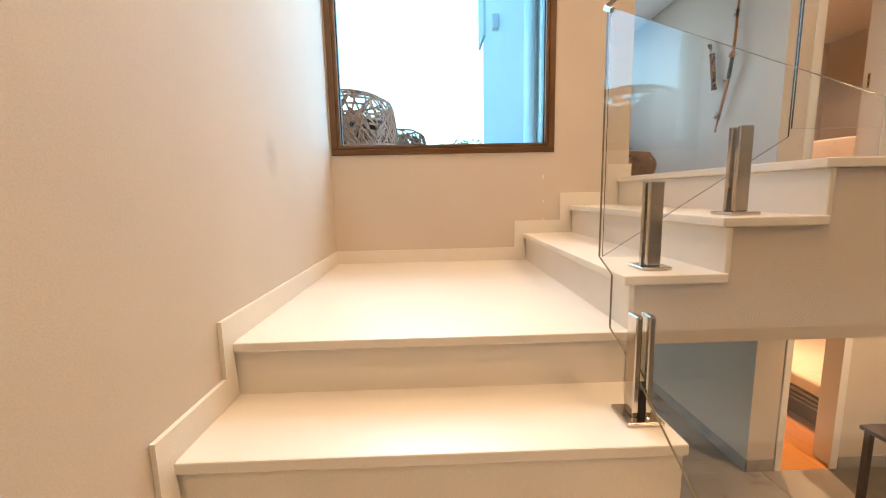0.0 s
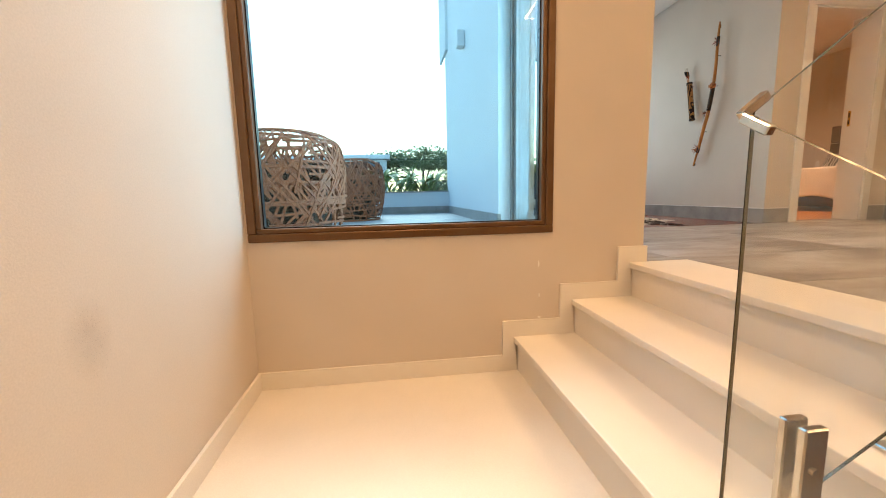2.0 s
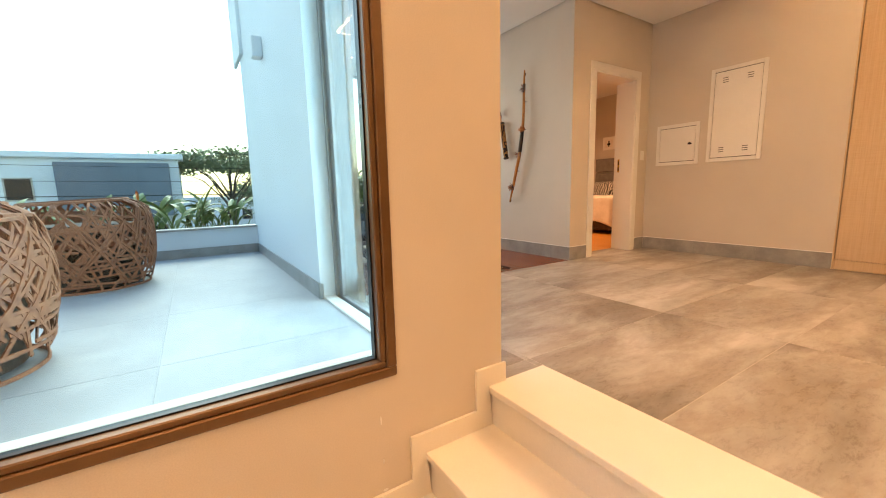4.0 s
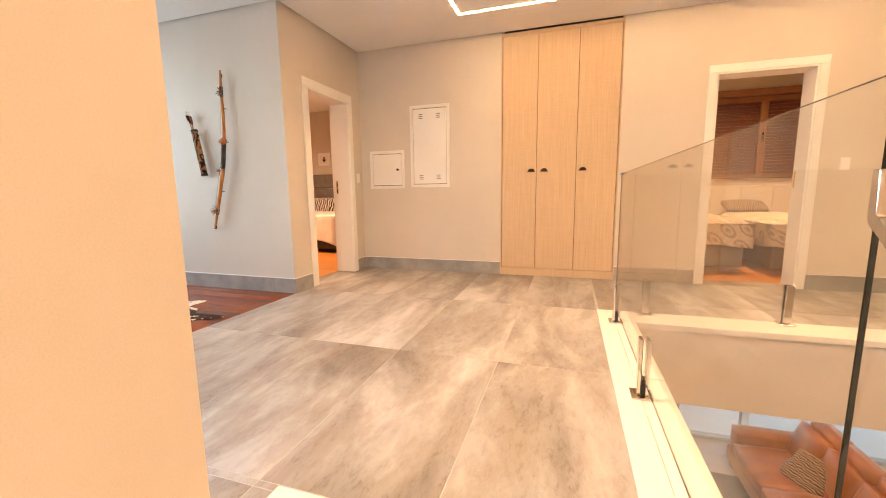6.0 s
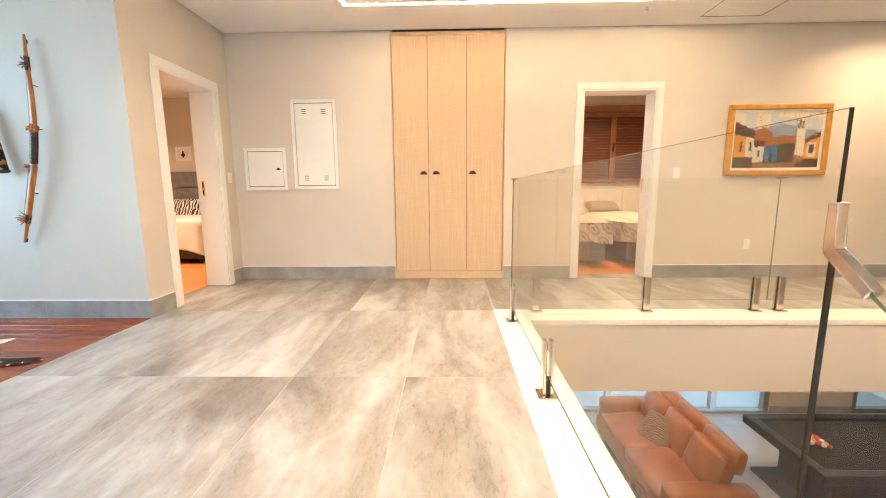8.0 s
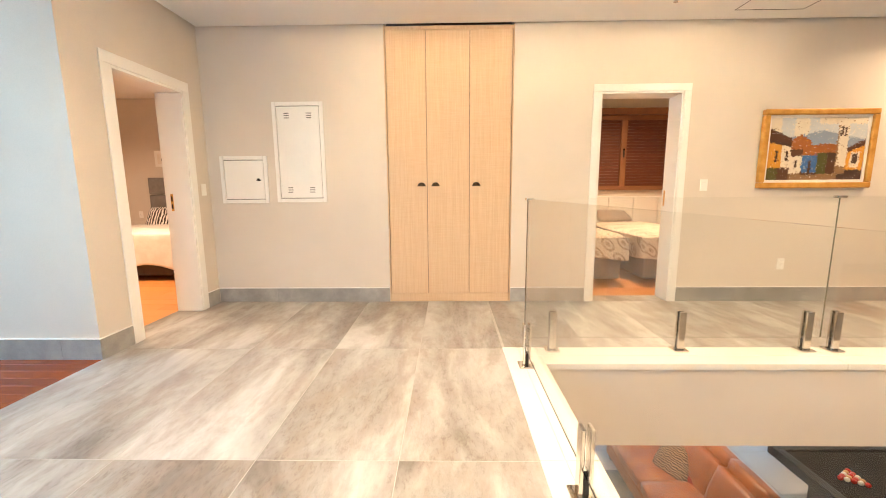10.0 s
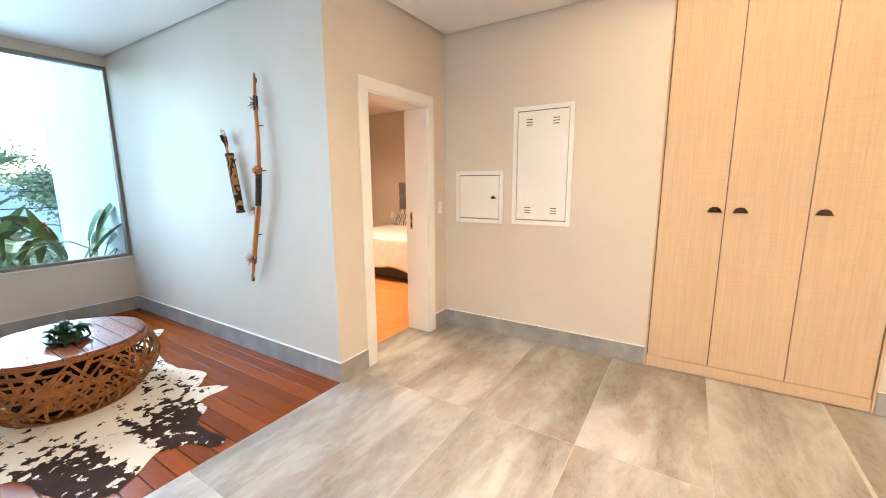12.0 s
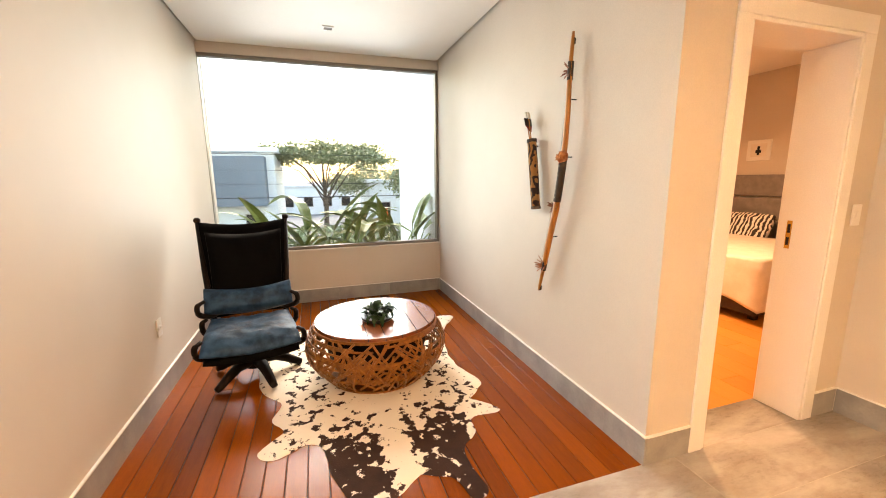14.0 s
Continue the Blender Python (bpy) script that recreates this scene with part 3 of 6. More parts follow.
# bedrooms
structure("bedroom_one_walls", boxes((-5.7, YB + 0.2, 0, -5.5, 8.5, TOP), (-5.7, 8.47, 0, XD, 8.67, TOP), (XD - 0.22, YC + 0.2, 0, XD, 8.47, TOP)), M_WALL, "warm taupe bedroom walls", "wall")
structure("bedroom_one_ceiling", boxes((-5.49, YB + 0.21, CEIL, XD - 0.23, 8.46, CEIL + 0.03)), M_CEIL, "white bedroom ceiling", "ceiling")
structure("bedroom_two_walls", boxes((1.6, YC + 0.2, 0, 1.8, 8.64, TOP), (5.3, YC + 0.2, 0, 5.5, 8.64, TOP), (1.6, 8.64, 0, 5.5, 8.84, TOP)), M_WALL, "warm painted bedroom walls", "wall")
structure("bedroom_two_ceiling", boxes((1.81, YC + 0.21, CEIL, 5.29, 8.63, CEIL + 0.03)), M_CEIL, "white bedroom ceiling", "ceiling")
structure("bedroom_floor_bases", boxes((-5.7, YB + 0.2, -0.2, XD - 0.22, 8.6, -0.012), (1.6, YC + 0.2, -0.2, 5.5, 8.8, -0.012)), M_SLOT, "dark gaps under the bedroom boards", "floor")

# ---------------- outdoors ----------------
ground = structure("ground", boxes((-900, -900, -3.4, -6.3, 900, -3.2), (-6.3, -900, -3.4, 900, -0.35, -3.2), (-6.3, 8.2, -3.4, 900, 900, -3.2), (9.2, -0.35, -3.4, 900, 8.2, -3.2)), M_GROUND, "grey street and yards", "ground")
structure("terrace_base", boxes((-4.47, -3.0, -0.4, -0.2, 1.436, TZ - 0.002), (-1.55, 1.436, -0.4, -0.2, 1.46, TZ - 0.002)), M_TERR, "grey screed under the terrace tiles", "floor")
structure("terrace_parapet", boxes((-4.66, -3.2, -0.4, -4.46, 1.436, 0.40), (-4.46, -3.2, -0.4, -0.2, -3.0, 1.1)), M_EXT, "low white rendered terrace parapet", "wall")
structure("parapet_cap", boxes((-4.68, -3.2, 0.40, -4.44, 1.436, 0.422)), M_ALU, "grey capping on the parapet", "trim")
structure("alcove_fin_wall", boxes((-7.4, 4.25, -3.2, XW - 0.16, 4.5, 4.0)), M_EXT, "white rendered fin wall outside the alcove", "wall")
structure("planter", boxes((-5.9, -3.2, -0.4, -5.75, 4.25, 0.25), (-5.75, 4.2, -0.4, XW - 0.16, 4.25, 0.25)), M_EXT, "white planter wall along the facade", "wall")
structure("planter_soil", boxes((-5.75, -3.2, -0.4, -4.66, 1.43, 0.12), (-5.75, 1.43, -0.4, XW - 0.16, 4.2, 0.12)), M_SOIL, "dark soil in the planter", "ground")
structure("house_front", boxes((-6.3, -0.345, -3.3, -5.1, 8.2, -0.4)), M_EXT, "white facade below the planter", "wall")

# ---------------- lamps ----------------
led = bmesh.new()
LX0, LX1, LY0, LY1 = -0.17, 3.6, 2.4, 5.035
for r in ((LX0, LY1, LX1, LY1 + 0.022), (LX0, LY0, LX1, LY0 + 0.022), (LX0 - 0.022, LY0, LX0, LY1 + 0.022), (LX1, LY0, LX1 + 0.022, LY1 + 0.022)):
    box(led, r[0], r[1], CEIL - 0.004, r[2], r[3], CEIL)
led_line = thing("led_ceiling_light", (0, 0, 0), 0, "warm glowing led line set in the ceiling", "light")
part("diffuser", led, M_LED, led_line)
# Unseen fill lamps added for brightness, except the painting-wall and first-bedroom spots.
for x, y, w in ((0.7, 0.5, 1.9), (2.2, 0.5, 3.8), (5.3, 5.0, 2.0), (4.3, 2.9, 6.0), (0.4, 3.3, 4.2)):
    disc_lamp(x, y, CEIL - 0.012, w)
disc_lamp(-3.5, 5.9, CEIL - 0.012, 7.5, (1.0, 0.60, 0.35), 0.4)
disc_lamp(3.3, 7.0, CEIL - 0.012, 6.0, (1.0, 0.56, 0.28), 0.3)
# Unseen lamps added under the slab to brighten the storey below.
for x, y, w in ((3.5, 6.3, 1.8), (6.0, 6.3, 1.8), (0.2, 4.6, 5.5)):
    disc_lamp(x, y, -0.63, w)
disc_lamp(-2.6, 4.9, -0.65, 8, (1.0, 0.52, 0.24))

# ---------------- windows and doors ----------------
def frame_parts(parent, axis, plane, depth, a0, a1, z0, z1, w, mat, name="window_frame"):
    """Four frame members butted end to end, in a wall across the given axis."""
    def member(p0, q0, p1, q1):
        if axis == "x":
            return part(name, rbox(plane - depth, p0, q0, plane, p1, q1, 0.004, 1), mat, parent)
        return part(name, rbox(p0, plane - depth, q0, p1, plane, q1, 0.004, 1), mat, parent)
    member(a0, z0, a1, z0 + w)
    member(a0, z1 - w, a1, z1)
    member(a0, z0 + w, a0 + w, z1 - w)
    member(a1 - w, z0 + w, a1, z1 - w)


def pane(parent, x0, y0, z0, x1, y1, z1, mat=None):
    g = part("pane", boxes((x0, y0, z0, x1, y1, z1)), mat or M_PANE, parent)
    g.visible_shadow = False
    return g


win = thing("window_1", (0, 0, 0), 0, "fixed stair window in a bronze aluminium frame", "window", kind="structure")
frame_parts(win, "x", 0.012, 0.09, W1[0], W1[1], W1[2], W1[3], 0.036, M_BRONZE)
frame_parts(win, "x", 0.004, 0.07, W1[0] + 0.036, W1[1] - 0.036, W1[2] + 0.036, W1[3] - 0.036, 0.022, M_BRONZE, "glazing_bead")
part("gasket", boxes((-0.06, W1[0] + 0.058, W1[2] + 0.058, -0.03, W1[1] - 0.058, W1[2] + 0.063), (-0.06, W1[0] + 0.058, W1[2] + 0.063, -0.03, W1[0] + 0.063, W1[3] - 0.06), (-0.06, W1[1] - 0.063, W1[2] + 0.063, -0.03, W1[1] - 0.058, W1[3] - 0.06)), M_BLACK, win)
pane(win, -0.048, W1[0] + 0.06, W1[2] + 0.06, -0.042, W1[1] - 0.06, W1[3] - 0.06, M_PANECOOL)
part("window_sill", rbox(-0.26, W1[0] - 0.03, TZ + 0.03, -0.2, W1[1] + 0.03, W1[2] - 0.0, 0.006, 1), M_STONE, win)

awin = thing("window_2", (0, 0, 0), 0, "large alcove window in a taupe aluminium frame", "window", kind="structure")
frame_parts(awin, "x", XW - 0.01, 0.08, YA - 0.028, YB, 0.615, 2.625, 0.032, M_ALUD)
pane(awin, XW - 0.055, YA + 0.002, 0.645, XW - 0.049, YB - 0.03, 2.595)
part("window_sill", rbox(XW - 0.16, YA, 0.60, XW + 0.012, YB, 0.615, 0.004, 1), M_STONE, awin)

door = thing("door_terrace", (0, 0, 0), 0, "closed glazed sliding terrace door in grey aluminium", "door", kind="structure")
frame_parts(door, "y", 1.70, 0.16, -1.55, -0.2, -0.018, 2.35, 0.045, M_ALU, "door_frame")
for x0, x1, yy in ((-1.50, -0.84, 1.60), (-0.90, -0.25, 1.65)):
    frame_parts(door, "y", yy, 0.04, x0, x1, 0.03, 2.30, 0.06, M_ALU, "sash")
    pane(door, x0 + 0.06, yy - 0.023, 0.09, x1 - 0.06, yy - 0.017, 2.24)
part("sill_track", rbox(-1.54, 1.455, 0.02, -0.2, 1.54, TZ + 0.012, 0.004, 1), M_STONE, door)


def casing(name, axis, plane, a0, a1, z1, w, thick, depth, label):
    """White door lining: flat architrave on the hall face, jamb boards through the wall."""
    d = thing(name, (0, 0, 0), 0, label, "door frame", kind="structure")
    out = 0.014

    def put_box(nm, p0, p1, q0, q1, z0, z2):
        if axis == "x":
            return part(nm, rbox(q0, p0, z0, q1, p1, z2, 0.003, 1), M_WHITE, d)
        return part(nm, rbox(p0, q0, z0, p1, q1, z2, 0.003, 1), M_WHITE, d)
    s = 1 if axis == "x" else -1
    f0, f1 = sorted((plane + s * 0.001, plane + s * out))
    put_box("architrave", a0 - w, a0, f0, f1, 0, z1)
    put_box("architrave", a1, a1 + w, f0, f1, 0, z1)
    put_box("architrave", a0 - w, a1 + w, f0, f1, z1, z1 + w)
    j0, j1 = sorted((plane + s * 0.008, plane - s * depth))
    put_box("jamb", a0 + 0.0, a0 + thick, j0, j1, 0, z1 - thick)
    put_box("jamb", a1 - thick, a1, j0, j1, 0, z1 - thick)
    put_box("head_jamb", a0, a1, j0, j1, z1 - thick, z1)
    return d


d1 = casing("door_1", "x", XD, D1[0], D1[1], D1[2], 0.085, 0.02, 0.24, "white painted lining of an open bedroom doorway")
part("strike_plate", boxes((XD - 0.19, D1[1] - 0.023, 0.98, XD - 0.165, D1[1] - 0.0202, 1.14)), M_GOLD, d1, "brass strike plate")
part("strike_slot", boxes((XD - 0.185, D1[1] - 0.0245, 1.07, XD - 0.17, D1[1] - 0.0232, 1.12), (XD - 0.185, D1[1] - 0.0245, 1.0, XD - 0.17, D1[1] - 0.0232, 1.045)), M_BLACK, d1)
d2 = casing("door_2", "y", YC, D2[0], D2[1], D2[2], 0.07, 0.02, 0.22, "white painted lining of an open bedroom doorway")
part("strike_plate", boxes((D2[1] - 0.023, YC + 0.165, 0.98, D2[1] - 0.0202, YC + 0.19, 1.14)), M_GOLD, d2, "brass strike plate")

# ---------------- built-in cupboard ----------------
cup = thing("cupboard", (0.14, YC, 0), 0, "tall built-in cupboard of pale sawn oak with three doors", "cupboard")
CW = 1.255
part("plinth", rbox(0.012, 0.004, 0.0, CW - 0.012, 0.03, 0.088, 0.003, 1), M_OAK, cup)
part("top_rail", rbox(0.012, 0.004, 2.675, CW - 0.012, 0.03, 2.712, 0.003, 1), M_OAK, cup)
part("side_panel", rbox(0.0, -0.008, 0.0, 0.012, 0.5, 2.715, 0.002, 1), M_OAK, cup)
part("side_panel", rbox(CW - 0.012, -0.008, 0.0, CW, 0.5, 2.715, 0.002, 1), M_OAK, cup)
part("back_panel", boxes((0.012, 0.05, 0.0, CW - 0.012, 0.07, 2.712)), M_SLOT, cup)
dx = (0.016, 0.403, 0.828, CW - 0.016)


def cup_pull(parent, x, z):
    """Half-round shell pull."""
    bm = bmesh.new()
    rows = []
    for i in range(5):
        a = math.pi / 2 * i / 4
        rr, dd = 0.038 * math.cos(a * 0.999), 0.024 * math.sin(a)
        rows.append([bm.verts.new((x + rr * math.cos(k * math.pi / 12), -dd - 0.001, z + rr * 0.85 * math.sin(k * math.pi / 12))) for k in range(13)])
    for q, s in zip(rows, rows[1:]):
        for k in range(12):
            bm.faces.new((q[k], q[k + 1], s[k + 1], s[k]))
    bmesh.ops.solidify(bm, geom=bm.faces[:], thickness=0.002)
    box(bm, x - 0.042, -0.004, z - 0.006, x + 0.042, -0.0005, z + 0.002)
    part("handle", bm, mottled_bronze, parent, "dark bronze shell pull", True)


mottled_bronze = mottled("antique_bronze", (0.05, 0.032, 0.018), (0.11, 0.07, 0.04), 40, 0.4, 200, 0.1, 0.8)
for i, hx in enumerate((0.345, 0.487, 0.897)):
    dr = part("door", rbox(dx[i] + 0.0022, 0.0, 0.092, dx[i + 1] - 0.0022, 0.02, 2.672, 0.002, 1), M_OAK, cup)
    cup_pull(dr, hx, 1.205)


# ---------------- wall boxes, switches, sockets ----------------
def panel_box(x0, z0, x1, z1, label, louvres=False):
    t = thing("electrical_panel", (x0, YC, z0), 0, label, "panel")
    w, h, fr = x1 - x0, z1 - z0, 0.038
    for nm, r in (("frame_side", (0, 0, fr, h)), ("frame_side", (w - fr, 0, w, h)), ("frame_rail", (fr, 0, w - fr, fr)), ("frame_rail", (fr, h - fr, w - fr, h))):
        part(nm, rbox(r[0], -0.016, r[1], r[2], -0.001, r[3], 0.004, 2), M_WHITE, t)
    dr = part("door", rbox(fr + 0.004, -0.012, fr + 0.006, w - fr - 0.004, -0.003, h - fr - 0.006, 0.003, 1), M_WHITE, t)
    part("gap", boxes((fr, -0.003, fr, w - fr, -0.001, h - fr)), M_SLOT, t)
    if louvres:
        for u in (0.28, 0.72):
            for base in (0.10, 0.84):
                for k in range(3):
                    zz = h * base + k * 0.022
                    part("vent_slot", rbox(w * u - 0.026, -0.0135, zz, w * u + 0.026, -0.011, zz + 0.007, 0.002, 1), M_SLOT, dr)
        for zz in (0.15, 0.8):
            part("hinge", rbox(fr + 0.006, -0.018, h * zz, fr + 0.02, -0.012, h * zz + 0.04, 0.002, 1), M_WHITE, dr)
    else:
        part("latch", tube(bmesh.new(), [(w * 0.80, -0.012, h * 0.5), (w * 0.80, -0.024, h * 0.5)], 0.014, 10), M_BLACK, dr, "black turn latch")
        part("latch_arm", rbox(w * 0.76, -0.026, h * 0.475, w * 0.86, -0.02, h * 0.50, 0.002, 1), M_BLACK, dr)
    return t


panel_box(-0.982, 1.048, -0.476, 2.028, "tall white metal panel door with louvre slots", True)
panel_box(-1.545, 1.040, -1.065, 1.512, "small white metal panel door with a black latch")


def wall_plate(at, rz, label, kind_):
    t = thing(kind_, at, rz, label, "switch" if kind_ == "light_switch" else "socket")
    part("plate", rbox(-0.037, -0.009, -0.058, 0.037, -0.001, 0.058, 0.004, 2), M_WHITE, t)
    if kind_ == "light_switch":
        part("rocker", rbox(-0.012, -0.013, -0.022, 0.012, -0.009, 0.022, 0.002, 1), M_WHITE, t)
    else:
        part("outlet", rbox(-0.02, -0.0115, -0.014, 0.02, -0.009, 0.014, 0.003, 1), M_WHITE, t)
        part("pin_holes", boxes((-0.011, -0.0122, -0.002, -0.007, -0.0116, 0.002), (-0.002, -0.0122, -0.004, 0.002, -0.0116, 0), (0.007, -0.0122, -0.002, 0.011, -0.0116, 0.002)), M_BLACK, t)
    return t


wall_plate((3.30, YC, 1.193), 0, "white light switch on the hall wall", "light_switch")
wall_plate((XD, 5.545, 1.18), 90, "white light switch beside the bedroom doorway", "light_switch")
wall_plate((4.147, YC, 0.39), 0, "white power socket low on the hall wall", "power_socket")
wall_plate((-3.195, YA, 0.465), 180, "white power socket on the alcove wall", "power_socket")
wall_plate((-4.66, 8.47, 0.77), 0, "white power socket behind the bed", "power_socket")


# ---------------- glass rail ----------------
def glass_sheet(parent, pts, axis, a, thick, name="glass_panel", edge=None, sloped=None):
    """A cut sheet; sloped names the side whose edge is painted lighter, as if lit."""
    bm = prism(pts, axis, a - thick / 2, a + thick / 2)
    for i, f in enumerate(bm.faces):
        f.material_index = 0 if i < 2 else (2 if i - 2 == sloped else 1)
    g = part(name, bm, [M_GLASS, edge or M_GLASSEDGE, M_MIDEDGE], parent)
    g.visible_shadow = False
    return g


def spigot(parent, x, y, z, rz=0, h=0.29):
    """Polished steel glass clamp: two cheeks on a square foot plate, with a set screw."""
    t = thing("glass_clamp", (x, y, z), rz, "polished steel glass clamp post on a square foot", "rail post", "glass rail posts")
    part("foot_plate", rbox(-0.05, -0.05, 0.0, 0.05, 0.05, 0.012, 0.003, 1), M_CHROME, t)
    for s in (-1, 1):
        part("cheek", rbox(min(s * 0.009, s * 0.026), -0.024, 0.012, max(s * 0.009, s * 0.026), 0.024, h, 0.003, 1), M_CHROME, t)
    part("core", boxes((-0.009, -0.024, 0.012, 0.009, 0.024, 0.09)), M_BLACK, t)
    part("screw", tube(bmesh.new(), [(0.026, 0, h * 0.72), (0.030, 0, h * 0.72)], 0.008, 10), M_CHROME, t)
    return t


GT = 0.006
rail = thing("glass_balustrade", (0, 0, 0), 0, "frameless clear glass balustrade round the void and stairs", "balustrade")
glass_sheet(rail, [(1.658, 0.10), (4.20, 0.10), (4.20, 1.10), (1.658, 1.11)], "x", 1.27, GT)
glass_sheet(rail, [(1.335, 0.10), (3.412, 0.10), (3.412, 1.10), (1.335, 1.10)], "y", 4.38, GT, edge=M_PALEEDGE)
glass_sheet(rail, [(3.417, 0.10), (5.60, 0.10), (5.60, 1.10), (3.417, 1.10)], "y", 4.38, GT, edge=M_PALEEDGE)
glass_sheet(rail, [(5.625, 0.10), (8.95, 0.10), (8.95, 1.10), (5.625, 1.10)], "y", 4.38, GT, edge=M_PALEEDGE)
glass_sheet(rail, [(1.055, -0.304), (1.652, 0.075), (1.652, 0.935), (1.055, 0.478)], "x", 1.268, 0.006, sloped=2)
SL = -R / 0.305
glass_sheet(rail, [(1.29, -0.30), (1.385, -0.34), (1.385, -0.51), (1.48, -0.545), (3.6, -0.545 + 2.12 * SL), (3.6, 0.465 + 2.3 * SL), (1.29, 0.465)], "y", 1.035, GT, edge=M_PALEEDGE)
# corner and joint clips
clip = prism([(1.664, 1.0), (1.650, 1.0), (1.650, 0.945), (1.598, 0.905), (1.607, 0.893), (1.660, 0.933), (1.664, 0.940)], "x", 1.2625, 1.2770)
bmesh.ops.bevel(clip, geom=clip.edges[:], offset=0.002, segments=2, profile=0.5, affect="EDGES")
part("joint_clip", clip, M_CHROME, rail, "polished steel glass joint clip")
c1 = part("corner_clip", rbox(-0.007, 0.0, -0.012, 0.007, 0.054, 0.003, 0.002, 1), M_CHROME, rail, "polished steel corner clip")
c1.matrix_basis = pose(1.264, 1.035, 0.475, 38, 0, 0)
c2_ = part("corner_clip", rbox(0.0, -0.007, -0.012, 0.054, 0.007, 0.003, 0.002, 1), M_CHROME, rail, "polished steel corner clip")
c2_.matrix_basis = pose(1.275, 1.035, 0.472, 0, 30, 0)
part("joint_clip", rbox(3.385, 4.36, 1.088, 3.45, 4.40, 1.106, 0.003, 1), M_CHROME, rail)
part("joint_clip", rbox(1.255, 4.16, 1.09, 1.30, 4.22, 1.106, 0.003, 1), M_CHROME, rail)
for y in (3.0, 4.12):
    spigot(rail, 1.27, y, 0.004, 0)
for x in (1.505, 2.42, 3.31, 3.51, 4.5, 5.5, 6.5):
    spigot(rail, x, 4.38, 0.004, 90)
spigot(rail, 1.256, 1.223, -2 * R, 0)
spigot(rail, 1.247, 1.512, -R, 0)
for i in (0, 2, 4):
    spigot(rail, XN[0] + 0.18 + 0.305 * i, 1.035, -R * (4 + i), 90)


# ---------------- bow and quiver ----------------
def spline(pts, n):
    """Catmull-Rom through a few guide points."""
    P = [Vector(p) for p in pts]
    P = [P[0] * 2 - P[1]] + P + [P[-1] * 2 - P[-2]]
    out = []
    for i in range(1, len(P) - 2):
        for k in range(n):
            t = k / n
            a, b, c, d = P[i - 1], P[i], P[i + 1], P[i + 2]
            out.append(0.5 * ((2 * b) + (c - a) * t + (2 * a - 5 * b + 4 * c - d) * t * t + (3 * b - a - 3 * c + d) * t ** 3))
    return out + [P[-2]]


def tuft(parent, p, n, r, mat, label, seed):
    rnd = random.Random(seed)
    bm = bmesh.new()
    for k in range(n):
        a = rnd.uniform(0, math.tau)
        e = Vector((math.cos(a), -0.35 - rnd.random() * 0.4, math.sin(a) * 0.7)).normalized() * r * rnd.uniform(0.6, 1.1)
        s = Vector((-e.z, 0, e.x)).normalized() * 0.006
        q = Vector(p)
        v = [bm.verts.new(c) for c in (q - s, q + s, q + e + s * 0.5, q + e - s * 0.5)]
        bm.faces.new(v)
    bmesh.ops.solidify(bm, geom=bm.faces[:], thickness=0.0015)
    return part("feather_tuft", bm, mat, parent, label)


bow = thing("hunting_bow", (0, YB, 0), 0, "long varnished wooden bow with feather tufts hung on the wall", "bow")
bp = spline([(-2.352, -0.03, 2.185), (-2.352, -0.045, 1.98), (-2.346, -0.055, 1.75), (-2.360, -0.06, 1.51), (-2.404, -0.06, 1.25), (-2.462, -0.055, 1.06), (-2.535, -0.045, 0.83), (-2.608, -0.03, 0.638)], 6)
n_ = len(bp)
stave = tube(bmesh.new(), bp, [0.009 + 0.0115 * math.sin(math.pi * i / (n_ - 1)) ** 0.6 + (0.004 if 24 < i < 36 else 0) for i in range(n_)], 10)
for v_ in stave.verts:
    v_.co.y = -0.055 + (v_.co.y + 0.055) * 0.75
part("stave", stave, M_BOW, bow, smooth=True)
part("grip", tube(bmesh.new(), bp[18:25], 0.0225, 12), M_WRAP, bow, "dark hide grip binding", True)
lace = bmesh.new()
for k in range(9):
    u, w = bp[18].lerp(bp[24], 0.06 + k * 0.1), bp[18].lerp(bp[24], 0.06 + (k + 0.8) * 0.1)
    sgn = 1 if k % 2 else -1
    tube(lace, [u + Vector((-sgn * 0.018, -0.011, 0)), (u + w) / 2 + Vector((0, -0.022, 0)), w + Vector((sgn * 0.018, -0.011, 0))], 0.0032, 5)
part("grip_lacing", lace, M_STRING, bow, "pale zigzag lacing over the grip")
for i, l_ in ((6, 0.05), (36, 0.04)):
    d_ = (bp[i + 1] - bp[i]).normalized()
    part("binding", tube(bmesh.new(), [bp[i] - d_ * l_, bp[i] + d_ * l_], 0.0165, 10), M_WRAP, bow)
for i in (1, n_ - 2):
    part("tip_binding", tube(bmesh.new(), [bp[i], bp[i] + (bp[i + 1] - bp[i]).normalized() * 0.03], 0.0125, 8), M_WRAP, bow)
part("bowstring", tube(bmesh.new(), spline([bp[6] + Vector((-0.016, -0.005, -0.02)), (-2.395, -0.05, 1.62), (-2.455, -0.05, 1.26), bp[36] + Vector((-0.03, 0, 0.04))], 5), 0.0024, 5), M_STRING, bow, "pale twisted cord")
for i, (k, m, r, nn) in enumerate(((6, M_PLUME, 0.055, 18), (18, M_FEATHER, 0.05, 46), (25, M_PLUME, 0.055, 20), (36, M_FEATHER, 0.07, 20))):
    tuft(bow, bp[k], nn, r, m, "rust-coloured feather tuft", i)
pom = bmesh.new()
bmesh.ops.create_icosphere(pom, subdivisions=3, radius=0.032)
for v_ in pom.verts:
    v_.co *= 1 + 0.28 * noise.noise(v_.co * 70)
    v_.co += bp[18] + Vector((0.006, -0.012, 0.0))
